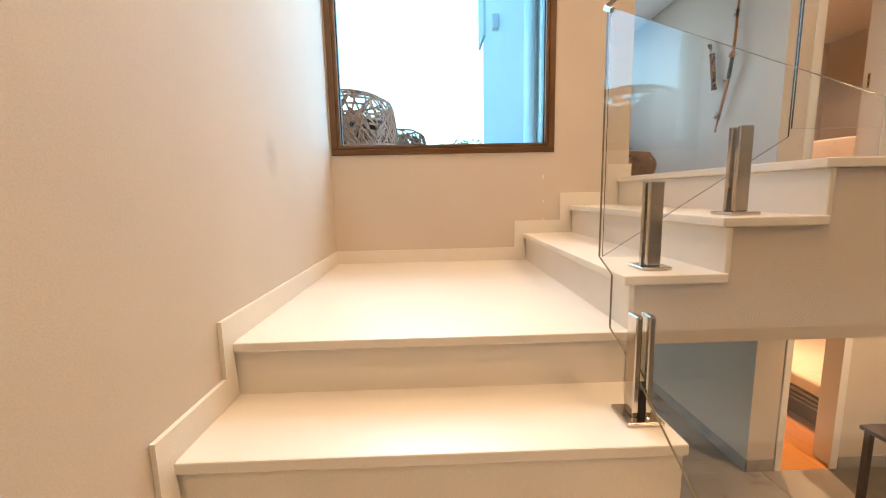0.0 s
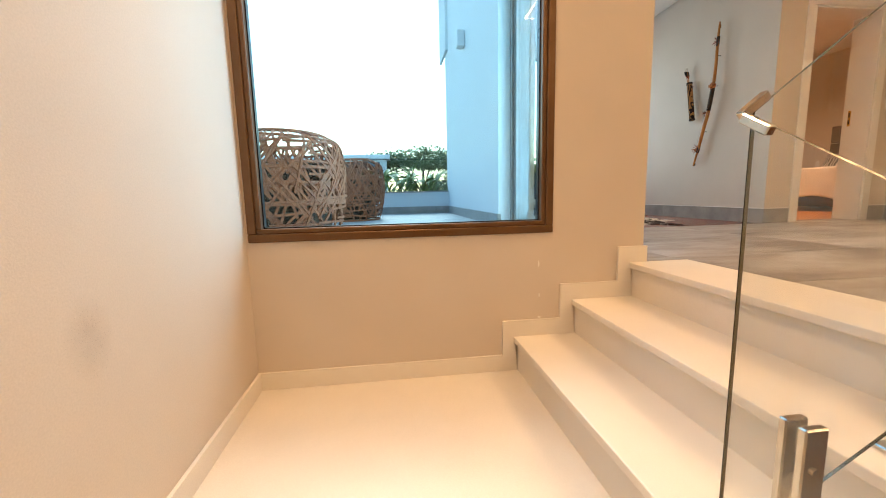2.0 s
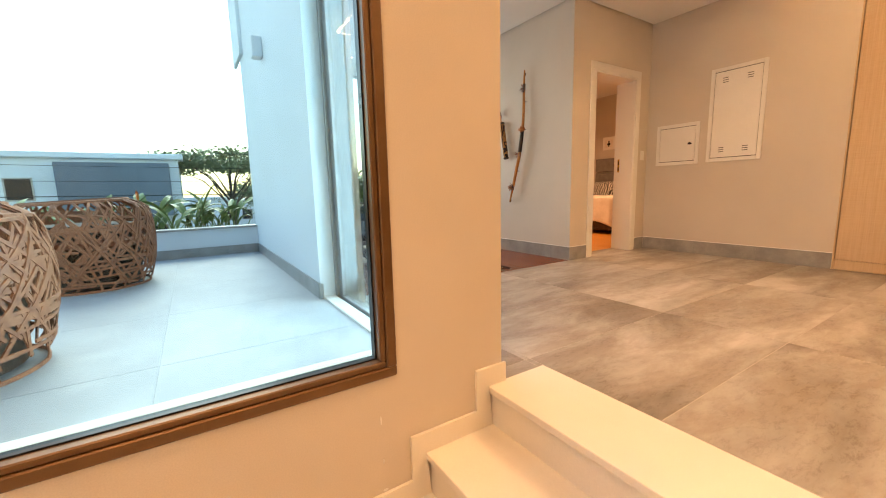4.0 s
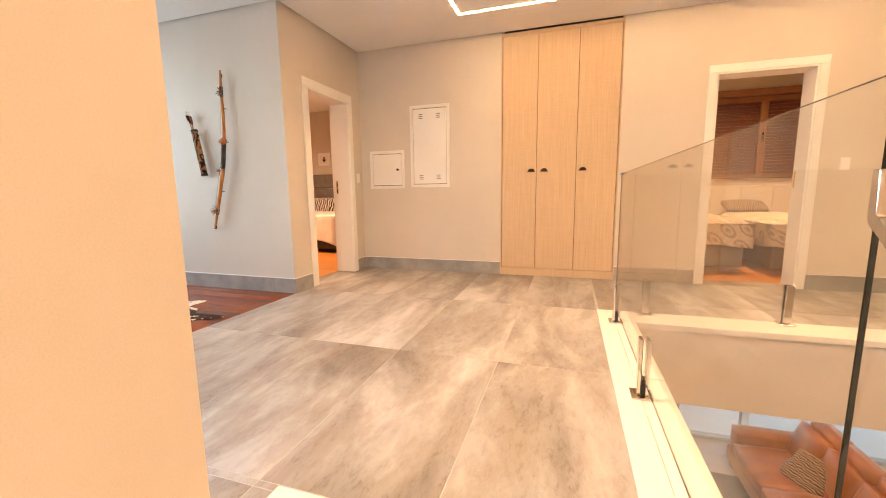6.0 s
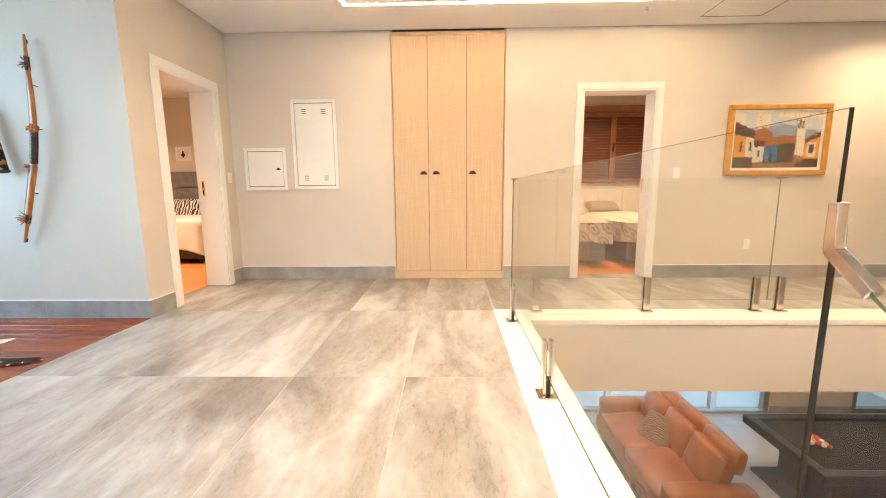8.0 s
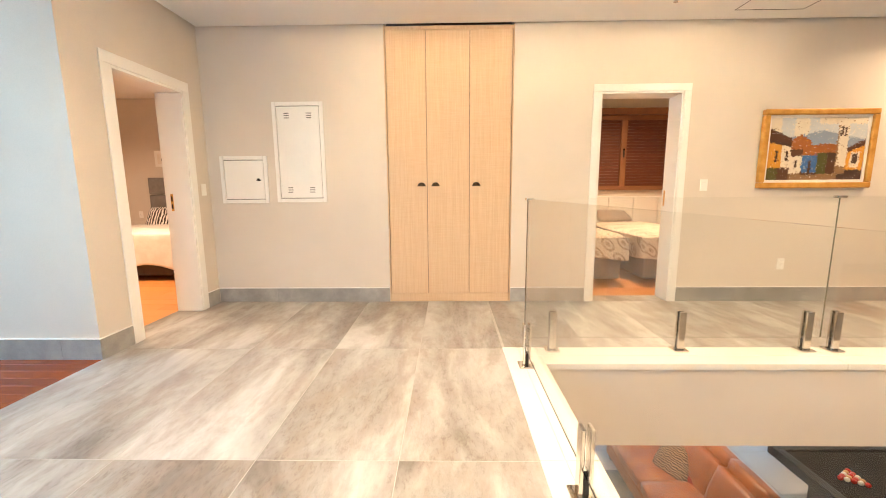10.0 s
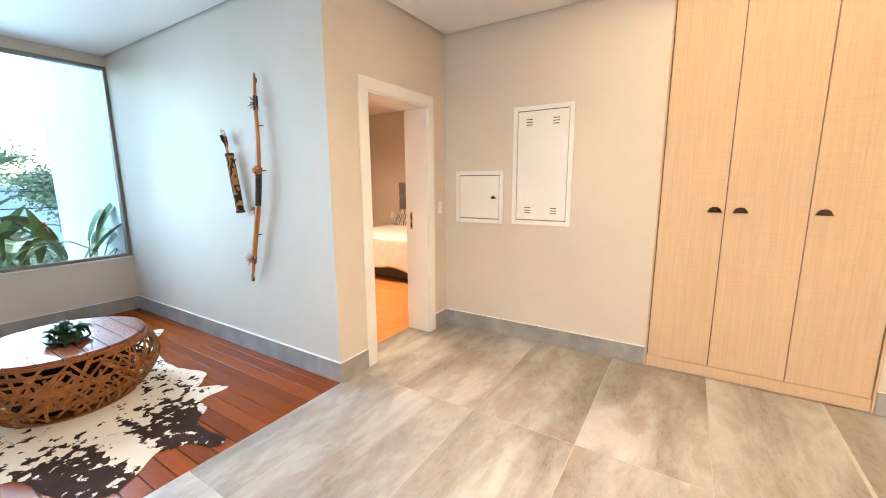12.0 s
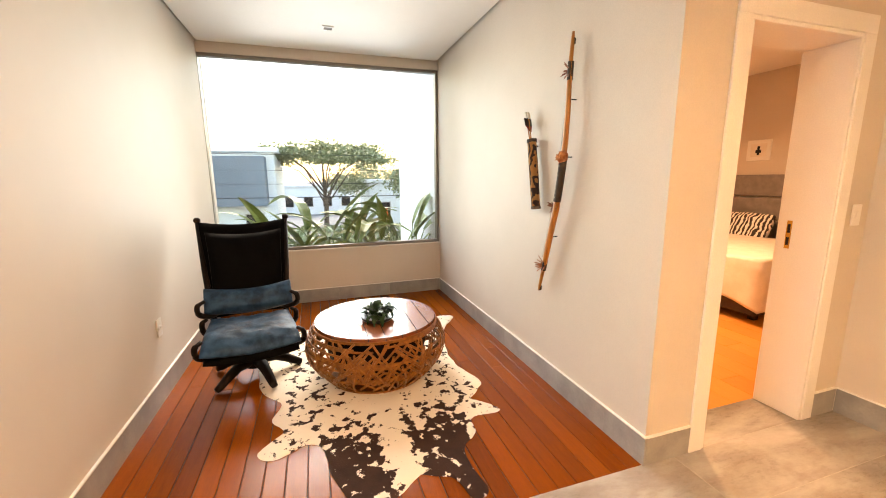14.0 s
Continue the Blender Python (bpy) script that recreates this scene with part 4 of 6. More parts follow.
part("feather_knot", pom, M_FEATHER, bow, "rust-coloured feather knot")
for k in (10, 18, 31):
    part("hanger", tube(bmesh.new(), [bp[k], (bp[k].x, -0.001, bp[k].z)], 0.0035, 8), M_BLACK, bow)

qv = thing("quiver", (0, YB, 0), 0, "painted hide quiver of arrows hung on the wall", "quiver")
q0, q1 = Vector((-2.746, -0.045, 1.645)), Vector((-2.664, -0.045, 1.187))
part("case", tube(bmesh.new(), [q0.lerp(q1, k / 6) for k in range(7)], [0.030, 0.030, 0.031, 0.031, 0.031, 0.030, 0.029], 16), M_QUIVER, qv, smooth=True)
for a, b in ((0.0, 0.045), (0.965, 1.0)):
    part("rim", tube(bmesh.new(), [q0.lerp(q1, a), q0.lerp(q1, b)], 0.0335, 16), M_WRAP, qv)
for i, dx_ in enumerate((-0.014, 0.012, 0.0)):
    top = Vector((-2.812 + dx_ * 1.3, -0.045 + (0.012 if i == 2 else -0.004), 1.832 - i * 0.006))
    ar = part("arrow", tube(bmesh.new(), [q0 + Vector((dx_ * 0.6, 0, -0.05)), top], 0.0045, 6), M_BOW, qv)
    d_ = (top - q0).normalized()
    part("nock", tube(bmesh.new(), [top - d_ * 0.045, top], 0.006, 7), M_STRING, ar, "pale bound nock")
    for s0, s1, m in ((0.045, 0.10, M_WRAP), (0.10, 0.135, M_RED)):
        fb = bmesh.new()
        for a in (0, 2.1, 4.2):
            s = Vector((math.cos(a), math.sin(a), 0)) * 0.021
            c0, c1_ = top - d_ * s0, top - d_ * s1
            fb.faces.new([fb.verts.new(v) for v in (c0, c0 + s, c1_ + s * (1 if m is M_WRAP else 0.3), c1_)])
        bmesh.ops.solidify(fb, geom=fb.faces[:], thickness=0.002)
        part("fletching", fb, m, ar, "dark red fletching" if m is M_RED else "black fletching")
part("hanger", tube(bmesh.new(), [q0.lerp(q1, 0.1), (q0.lerp(q1, 0.1).x, -0.001, 1.6)], 0.006, 8), M_BLACK, qv)

# ---------------- painting ----------------
PX0, PX1, PZ0, PZ1 = 3.80, 4.885, 1.155, 1.905
pic = thing("painting", (PX0, YC, PZ0), 0, "gilt-framed oil painting of a colourful hill village street", "painting")
pw, ph, fw = PX1 - PX0, PZ1 - PZ0, 0.055
for nm, r in (("frame_rail", (0, 0, pw, fw)), ("frame_rail", (0, ph - fw, pw, ph)), ("frame_stile", (0, fw, fw, ph - fw)), ("frame_stile", (pw - fw, fw, pw, ph - fw))):
    part(nm, rbox(r[0], -0.055, r[1], r[2], -0.002, r[3], 0.012, 3), M_GOLD, pic)
part("slip", boxes((fw, -0.03, fw, pw - fw, -0.02, fw + 0.025), (fw, -0.03, ph - fw - 0.025, pw - fw, -0.02, ph - fw), (fw, -0.03, fw + 0.025, fw + 0.025, -0.02, ph - fw - 0.025), (pw - fw - 0.025, -0.03, fw + 0.025, pw - fw, -0.02, ph - fw - 0.025)), M_LINEN, pic, "white inner slip")
part("canvas", boxes((fw, -0.02, fw, pw - fw, -0.004, ph - fw)), M_LINEN, pic)
PAL = [flat("oil_paint", c, 0.45) for c in ((0.50, 0.52, 0.54), (0.24, 0.29, 0.38), (0.66, 0.58, 0.45), (0.30, 0.10, 0.022), (0.58, 0.27, 0.025), (0.05, 0.13, 0.32), (0.06, 0.03, 0.02), (0.085, 0.08, 0.02), (0.24, 0.14, 0.06), (0.09, 0.035, 0.018))]


def village(u, v):
    """Palette index at a place of the picture; v grows upwards."""
    tower = 0.71 < u < 0.82 and v < 0.98 - abs(u - 0.765) * 1.3
    if tower and v > 0.10:
        return 6 if (0.735 < u < 0.76 or 0.775 < u < 0.795) and 0.70 < v < 0.86 else (8 if v < 0.22 or u < 0.725 else 2)
    if u >= 0.80 and v < 0.50 + (u - 0.80) * 0.8:
        if v > 0.42 + (u - 0.80) * 0.75:
            return 9
        return 6 if v < 0.16 or (0.88 < u < 0.94 and 0.26 < v < 0.42) else (2 if 0.86 < u < 0.96 and 0.2 < v < 0.45 else 4)
    if u < 0.24 and v < 0.84 - u * 0.7:
        if v > 0.62 - u * 0.35:
            return 9 if v > 0.66 - u * 0.3 else 6
        if v < 0.2:
            return 7 if u < 0.12 else 9
        return 6 if (0.08 < u < 0.105 or 0.19 < u < 0.215) and 0.3 < v < 0.48 else (4 if u < 0.145 else 2)
    if 0.24 <= u < 0.36 and v < 0.46:
        return 9 if v > 0.39 else (6 if 0.29 < u < 0.31 and 0.2 < v < 0.32 else (2 if v > 0.1 else 8))
    if 0.36 <= u < 0.52 and 0.08 < v < 0.56:
        return 3 if v > 0.40 else (6 if (0.43 < u < 0.46 and v < 0.32) else (5 if v > 0.12 else 9))
    if 0.52 <= u < 0.71 and 0.10 < v < 0.58:
        return 3 if v > 0.44 else (7 if u < 0.62 else (6 if v > 0.3 else 9))
    if v <= 0.14:
        return 8 if 0.34 < u < 0.74 else (9 if u < 0.3 else 6)
    if 0.24 < u < 0.44 and v < 0.74 - abs(u - 0.33):
        return 3 if v > 0.5 else 9
    if v < 0.80 - abs(u - 0.55) * 0.35:
        return 1
    return 2 if (v > 0.9 and u > 0.5) or u < 0.12 or (0.25 < u < 0.4) else 0


rnd = random.Random(5)
dabs = bmesh.new()
cw, ch_ = pw - 2 * fw - 0.05, ph - 2 * fw - 0.05
for layer, (nx, ny) in enumerate(((50, 34), (110, 76))):
    for i in range(nx):
        for j in range(ny):
            u, v = (i + 0.5 + rnd.uniform(-0.4, 0.4)) / nx, (j + 0.5 + rnd.uniform(-0.4, 0.4)) / ny
            if layer and rnd.random() < 0.2:
                continue
            k = village(u + rnd.gauss(0, 0.005), v + rnd.gauss(0, 0.007))
            if rnd.random() < 0.03:
                k = {0: 2, 1: 0, 2: 8, 3: 4, 4: 3, 5: 1, 6: 9, 7: 9, 8: 2, 9: 6}[k]
            a, l, w = rnd.uniform(-0.5, 0.5) + (1.4 if k in (2, 4, 5) else 0), cw / nx * rnd.uniform(0.7, 1.1), ch_ / ny * rnd.uniform(0.5, 0.8)
            cx, cz = fw + 0.025 + min(max(u, 0.01), 0.99) * cw, fw + 0.025 + min(max(v, 0.01), 0.99) * ch_
            c, s = math.cos(a), math.sin(a)
            y = -0.0205 - layer * 0.001 - rnd.random() * 0.0012
            f = dabs.faces.new([dabs.verts.new((min(max(cx + c * p * l - s * q * w, fw + 0.022), pw - fw - 0.022), y, min(max(cz + s * p * l + c * q * w, fw + 0.022), ph - fw - 0.022))) for p, q in ((-0.8, -0.8), (0.8, -0.8), (0.8, 0.8), (-0.8, 0.8))])
            f.material_index = k
part("oil_paint", dabs, PAL, pic, "thick oil paint strokes")

# ---------------- alcove furniture ----------------
def woven(profile, n, width, seed, thick=0.006, rim=None, lean=(0.5, 1.5)):
    """Random cane strips laid over a surface of revolution; profile(t) gives radius and height for t in 0..1, rim(angle) the upper end of t."""
    rnd = random.Random(seed)
    bm = bmesh.new()

    def strip(a0, t0, a1, t1, off, w):
        m = 9
        pts = []
        for k in range(m + 1):
            s = k / m
            a, t = a0 + (a1 - a0) * s, t0 + (t1 - t0) * s
            r, z = profile(max(0, min(1, t)))
            pts.append(Vector(((r + off) * math.cos(a), (r + off) * math.sin(a), z)))
        prev = None
        for k, p in enumerate(pts):
            d = (pts[min(k + 1, m)] - pts[max(k - 1, 0)]).normalized()
            out = Vector((p.x, p.y, 0)).normalized()
            side = d.cross(out).normalized() * w / 2
            o = out * thick
            ring = [bm.verts.new(q) for q in (p - side, p + side, p + side * 0.8 + o, p - side * 0.8 + o)]
            if prev:
                for i in range(4):
                    bm.faces.new((prev[i], prev[(i + 1) % 4], ring[(i + 1) % 4], ring[i]))
            else:
                bm.faces.new(ring)
            prev = ring
        bm.faces.new(prev[::-1])
    for i in range(n):
        a = rnd.uniform(0, math.tau)
        hi = rim(a) if rim else 1.0
        kind_ = rnd.random()
        if kind_ < 0.13:
            t = rnd.uniform(0.05, hi * 0.97)
            strip(a, t, a + rnd.uniform(0.9, 1.7), min(t + rnd.uniform(-0.08, 0.08), hi), rnd.uniform(0, 0.008), width)
        else:
            da = rnd.choice((-1, 1)) * rnd.uniform(*lean)
            t0 = rnd.uniform(0.0, 0.62) * hi
            t1 = min(hi, t0 + rnd.uniform(0.3, 0.65) * hi)
            strip(a, t0, a + da * (t1 - t0) * 1.6, min(t1, rim(a + da) if rim else 1.0), rnd.uniform(-0.004, 0.010), width)
    for t in (0.0, 0.33, 0.66):
        for k in range(8):
            strip(k * math.tau / 8, t, (k + 1.05) * math.tau / 8, t, 0.004, width * 1.2)
    for k in range(16):
        a, b = k * math.tau / 16, (k + 1.05) * math.tau / 16
        strip(a, rim(a) if rim else 1.0, b, rim(b) if rim else 1.0, 0.004, width * 1.4)
    return bm


tab = thing("coffee_table", (-3.08, 3.14, 0.0), 0, "round coffee table with a slatted top on a woven cane drum", "table")


def drum(t):
    return 0.345 + 0.14 * math.sin(math.pi * t * 0.80), 0.012 + 0.378 * t


tagged(part("woven_drum", woven(drum, 290, 0.0150, 3, lean=(0.12, 0.75)), M_CANE, tab, "honey-coloured open cane weave"), "honey-coloured open cane weave of many strips", kind="stuff")
# Dark core added so that the gaps of the drum look shaded.
part("shade_core", lathe([(0.27, 0.02), (0.33, 0.12), (0.36, 0.25), (0.34, 0.36)], 28), M_BLACKWOOD, tab)
part("foot_ring", lathe([(0.31, 0.0), (0.35, 0.0), (0.35, 0.02), (0.31, 0.02)], 32), M_CANE, tab)
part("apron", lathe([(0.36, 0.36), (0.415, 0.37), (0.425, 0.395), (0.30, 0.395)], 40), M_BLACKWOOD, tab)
rt, ns = 0.425, 8
for k in range(ns):
    y0, y1 = -rt + 2 * rt * k / ns + 0.0025, -rt + 2 * rt * (k + 1) / ns - 0.0025
    pts = []
    for s in range(9):
        y = y0 + (y1 - y0) * s / 8
        pts.append((math.sqrt(max(rt * rt - y * y, 0.0004)), y))
    pts += [(-x, y) for x, y in pts[::-1]]
    bm = prism(pts, "z", 0.395, 0.42)
    part("slat", bm, M_TOPWOOD, tab)

pot = thing("potted_succulent", (-2.99, 3.14, 0.42), 0, "small dark green succulent in a low black bowl on the table", "plant")
part("bowl", lathe([(0.06, 0.0), (0.105, 0.01), (0.118, 0.03), (0.108, 0.032), (0.09, 0.02)], 24), M_BLACK, pot, smooth=True)


def blade(length, width, bend, fold=0.25, n=6):
    """One tapering leaf that starts at the origin, rises along z and bends towards +x."""
    bm = bmesh.new()
    rows = []
    for k in range(n + 1):
        s = k / n
        a = bend * s * s
        c = Vector((length * s * math.sin(a), 0, length * s * math.cos(a)))
        w = width * math.sin(math.pi * (0.08 + 0.92 * s)) ** 0.8 * 0.5 if s < 1 else 0.001
        up = Vector((-math.cos(a), 0, math.sin(a)))
        rows.append([bm.verts.new(c + Vector((0, -w, 0)) + up * w * fold), bm.verts.new(c), bm.verts.new(c + Vector((0, w, 0)) + up * w * fold)])
    for q, s in zip(rows, rows[1:]):
        bm.faces.new((q[0], q[1], s[1], s[0]))
        bm.faces.new((q[1], q[2], s[2], s[1]))
    return bm


rnd = random.Random(11)
succ = [mesh_of("leaf", blade(0.095, 0.044, b, 0.35, 5), M_SUCC) for b in (0.5, 1.0, 1.5)]
for k in range(60):
    o = new("leaf", succ[k % 3])
    o.parent = pot
    a, r = rnd.uniform(0, math.tau), rnd.uniform(0, 0.07)
    o.matrix_basis = pose(r * math.cos(a), r * math.sin(a), 0.018 + rnd.uniform(0, 0.045), 0, rnd.uniform(5, 40), math.degrees(a) + rnd.uniform(-40, 40)) @ Matrix.Scale(rnd.uniform(0.6, 1.15), 4)

# cowhide: an outline of lobes round a body, x towards the rump
HIDE = [(1.10, 0.05), (1.17, 0.18), (1.31, 0.23), (1.30, 0.31), (1.12, 0.31), (0.98, 0.33), (0.90, 0.43), (0.78, 0.47), (0.76, 0.65), (0.68, 0.62), (0.60, 0.53), (0.42, 0.69), (0.10, 0.63), (-0.28, 0.68), (-0.60, 0.80), (-0.86, 0.99),
        (-0.93, 0.86), (-0.80, 0.62), (-1.0, 0.30), (-1.35, 0.16), (-1.45, -0.1), (-1.10, -0.30), (-0.88, -0.66), (-0.44, -0.76), (0.0, -0.73), (0.22, -0.60), (0.40, -0.64), (0.52, -0.58), (0.66, -0.70), (0.74, -0.62), (0.68, -0.46), (0.76, -0.37), (0.92, -0.35), (1.10, -0.30), (1.22, -0.20), (1.19, -0.08)]
outl = spline([(x, y, 0) for x, y in HIDE] + [(*HIDE[0], 0)], 7)[:-1]
outl = [p + Vector((noise.noise(p * 9) * 0.016, noise.noise(p * 9 + Vector((5, 0, 0))) * 0.016, 0)) for p in outl]
hb = bmesh.new()
rings = []
for s in (1.0, 0.97, 0.9, 0.75, 0.5, 0.25):
    rings.append([hb.verts.new((p.x * s, p.y * s, 0.002 if s == 1 else 0.007 + 0.003 * noise.noise(p * s * 4))) for p in outl])
ctr = hb.verts.new((0, 0, 0.007))
m_n = len(outl)
for q, s in zip(rings, rings[1:]):
    for k in range(m_n):
        hb.faces.new((q[k], q[(k + 1) % m_n], s[(k + 1) % m_n], s[k]))
for k in range(m_n):
    hb.faces.new((rings[-1][k], rings[-1][(k + 1) % m_n], ctr))
hide = part("cowhide_rug", hb, M_HIDE, smooth=True)
hide.matrix_basis = pose(-3.05, 3.08, 0.001, 0, 0, 2)
tagged(hide, "cream and brown-black cowhide rug lying on the boards", "rug")

# leather lounge chair; local x points to the front
ch = thing("lounge_chair", (-3.30, 2.29, 0.0), 8, "black leather sling lounge chair on a dark swivel base", "chair")


def at(ob, *a):
    ob.matrix_basis = pose(*a)
    return ob


def pad(surface, thick, nu=14, nv=14, wrinkle=0.0, seed=0):
    """A padded sheet over surface(u, v), u and v in -1..1; it thins towards its seams."""
    bm = bmesh.new()
    sides = []
    for s in (0, 1):
        rows_ = []
        for i in range(nu + 1):
            row = []
            for k in range(nv + 1):
                u, v = -1 + 2 * i / nu, -1 + 2 * k / nv
                p = Vector(surface(u, v))
                e = 0.02
                nrm = (Vector(surface(u + e, v)) - Vector(surface(u - e, v))).cross(Vector(surface(u, v + e)) - Vector(surface(u, v - e))).normalized()
                q = 0.15 + 0.85 * (1 - abs(u) ** 5) * (1 - abs(v) ** 5)
                w = wrinkle * q * noise.noise(Vector((u * 2.6 + seed, v * 7.5, seed))) + 0.5 * wrinkle * q * noise.noise(Vector((u * 10 + seed, v * 15, 3)))
                row.append(bm.verts.new(p + nrm * ((thick * q / 2 + w) * (1 if s else -1))))
            rows_.append(row)
        sides.append(rows_)
    for g in sides:
        for i in range(nu):
            for k in range(nv):
                bm.faces.new((g[i][k], g[i + 1][k], g[i + 1][k + 1], g[i][k + 1]))
    a, c = sides
    for i in range(nu):
        for k in (0, nv):
            bm.faces.new((a[i][k], a[i + 1][k], c[i + 1][k], c[i][k]))
    for k in range(nv):
        for i in (0, nu):
            bm.faces.new((a[i][k], a[i][k + 1], c[i][k + 1], c[i][k]))
    return bm


def back_sheet(u, v, wide=1.0, lift=0.0):
    t = 0.5 + 0.5 * v
    return (-0.17 - 0.285 * t - 0.03 * (1 - u * u) + lift, u * wide * (0.262 + 0.042 * t * t), 0.41 + 0.675 * t - 0.035 * (1 - u * u) * t)


def lumbar_sheet(u, v):
    return (-0.10 - 0.05 * v - 0.03 * (1 - u * u), u * 0.285, 0.565 + 0.075 * v - 0.04 * (1 - u * u))


def seat_sheet(u, v):
    t = 0.5 + 0.5 * v
    return (-0.03 + 0.46 * t, u * (0.245 + 0.04 * t), 0.448 - 0.03 * t - 0.05 * max(0.0, t - 0.6) ** 2 * 6 - 0.028 * (1 - u * u))


part("column", lathe([(0.065, 0.07), (0.055, 0.14), (0.05, 0.32), (0.10, 0.36)], 18), M_BLACKWOOD, ch, smooth=True)
for k in range(5):
    leg = bmesh.new()
    tube(leg, [(0.03, 0, 0.12), (0.14, 0, 0.115), (0.21, 0, 0.08), (0.28, 0, 0.038), (0.31, 0, 0.024)], [0.04, 0.037, 0.032, 0.027, 0.022], 10)
    at(part("leg", leg, M_BLACKWOOD, ch, smooth=True), 0, 0, 0, 0, 0, k * 72 + 20)
part("seat_cushion", pad(seat_sheet, 0.10, 22, 22, 0.02, 1), M_SEATSHEEN, ch, "creased black leather seat with blue sky sheen in its colour", True)
part("seat_apron", pad(lambda u, v: (lambda q: (q[0] * 0.97 - 0.005, q[1] * 0.96, q[2] - 0.062))(seat_sheet(u, v)), 0.075, 14, 14, 0.004, 9), M_LEATHER, ch, "black leather underside", True)
part("lumbar_roll", pad(lumbar_sheet, 0.13, 22, 12, 0.014, 4), M_SEATSHEEN, ch, "creased black leather lumbar roll with blue sky sheen in its colour", True)
part("back_sling", pad(back_sheet, 0.026, 14, 14, 0.004, 5), M_LEATHER, ch, smooth=True)
part("back_cushion", pad(lambda u, v: back_sheet(u, -0.06 + 0.84 * v, 0.88, 0.04), 0.085, 14, 14, 0.006, 7), M_LEATHER, ch, "black leather back", True)
for s in (-1, 1):
    part("back_post", tube(bmesh.new(), [(-0.10, s * 0.235, 0.38), (-0.30, s * 0.279, 0.71), (-0.475, s * 0.309, 1.085)], [0.022, 0.020, 0.016], 10), M_BLACKWOOD, ch, smooth=True)
    part("post_knob", lathe([(0.012, 0.0), (0.024, 0.012), (0.024, 0.03), (0.012, 0.042)], 12), M_BLACKWOOD, ch, smooth=True).matrix_basis = pose(-0.477, s * 0.310, 1.075)
    for x, z, w, dy in ((-0.07, 0.53, 0.15, 0.045), (0.0, 0.42, 0.09, 0.025), (0.34, 0.39, 0.12, 0.035)):
        arm = spline([(x - w * 0.6, s * 0.20, z - 0.07), (x - w * 0.15, s * 0.255, z - 0.075), (x + w * 0.35, s * (0.265 + dy), z - 0.035), (x + w * 0.5, s * (0.27 + dy), z + 0.03), (x + w * 0.2, s * (0.255 + dy * 0.5), z + 0.048)], 5)
        part("arm_bracket", tube(bmesh.new(), arm, [0.019] * 12 + [0.017] * 5 + [0.013] * 4, 10), M_BLACKWOOD, ch, smooth=True)
part("seat_frame", boxes((-0.14, -0.20, 0.352, 0.34, -0.16, 0.385), (-0.14, 0.16, 0.352, 0.34, 0.20, 0.385), (0.0, -0.16, 0.352, 0.06, 0.16, 0.384)), M_BLACKWOOD, ch)


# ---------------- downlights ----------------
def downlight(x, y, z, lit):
    t = thing("recessed_downlight", (x, y, z), 0, "small square recessed ceiling spotlight" + (", lit, added at an assumed place" if lit else ", off"), "light", "recessed downlights")
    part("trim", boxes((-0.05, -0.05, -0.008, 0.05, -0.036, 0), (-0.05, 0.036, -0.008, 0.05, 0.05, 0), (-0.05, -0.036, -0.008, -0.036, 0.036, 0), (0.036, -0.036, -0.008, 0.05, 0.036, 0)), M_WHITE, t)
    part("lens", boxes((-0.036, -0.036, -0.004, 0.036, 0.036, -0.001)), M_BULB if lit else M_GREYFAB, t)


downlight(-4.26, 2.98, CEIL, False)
# Lit fittings put at the added lamps; only two of the spots are known.
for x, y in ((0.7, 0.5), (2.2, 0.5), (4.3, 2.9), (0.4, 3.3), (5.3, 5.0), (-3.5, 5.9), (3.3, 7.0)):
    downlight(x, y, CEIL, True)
spr = thing("sprinkler_head", (2.65, 5.2, CEIL - 0.03), 0, "small steel sprinkler head in the ceiling", "sprinkler")
part("stem", tube(bmesh.new(), [(0, 0, 0.03), (0, 0, 0.0)], 0.012, 8), M_CHROME, spr)
part("deflector", lathe([(0.006, -0.006), (0.02, -0.004), (0.02, 0.0), (0.006, 0.0)], 12), M_CHROME, spr)
hatch = part("ceiling_hatch", boxes((3.3, 5.05, CEIL - 0.003, 3.9, 5.054, CEIL - 0.0005), (3.3, 5.44, CEIL - 0.003, 3.9, 5.444, CEIL - 0.0005), (3.896, 5.054, CEIL - 0.003, 3.9, 5.44, CEIL - 0.0005), (3.3, 5.054, CEIL - 0.003, 3.304, 5.44, CEIL - 0.0005)), M_SLOT)
tagged(hatch, "thin joint of a flush access hatch in the ceiling", "hatch", kind="structure")

# ---------------- first bedroom ----------------
bed = thing("double_bed", (-3.6, 7.5, 0), 0, "double bed with a white bedspread and grey headboard", "bed")
part("base", rbox(-0.78, -0.82, 0.06, 0.78, 0.9, 0.36, 0.02, 2), M_DARKFAB, bed)
part("mattress", rbox(-0.79, -0.84, 0.36, 0.79, 0.9, 0.58, 0.04, 3), M_GREYFAB, bed)
spread = bmesh.new()
box(spread, -0.84, -0.90, 0.22, 0.84, 0.62, 0.63)
bmesh.ops.subdivide_edges(spread, edges=spread.edges[:], cuts=14, use_grid_fill=True)
for v in spread.verts:
    k = noise.noise(v.co * 3.2)
    if v.co.z < 0.60:
        v.co += Vector((v.co.x * 0.02 + k * 0.02, -0.02 * abs(k), 0.0))
        v.co.z += (0.05 * noise.noise(Vector((v.co.x * 2.3, v.co.y * 2.3, 0.5))) - 0.13 * max(0.0, v.co.x / 0.84 - v.co.y / 0.9 - 1.45)) * (0.63 - v.co.z) / 0.4
    else:
        v.co.z += 0.012 * k
part("bedspread", spread, M_LINEN, bed, "draped white bedspread", True)
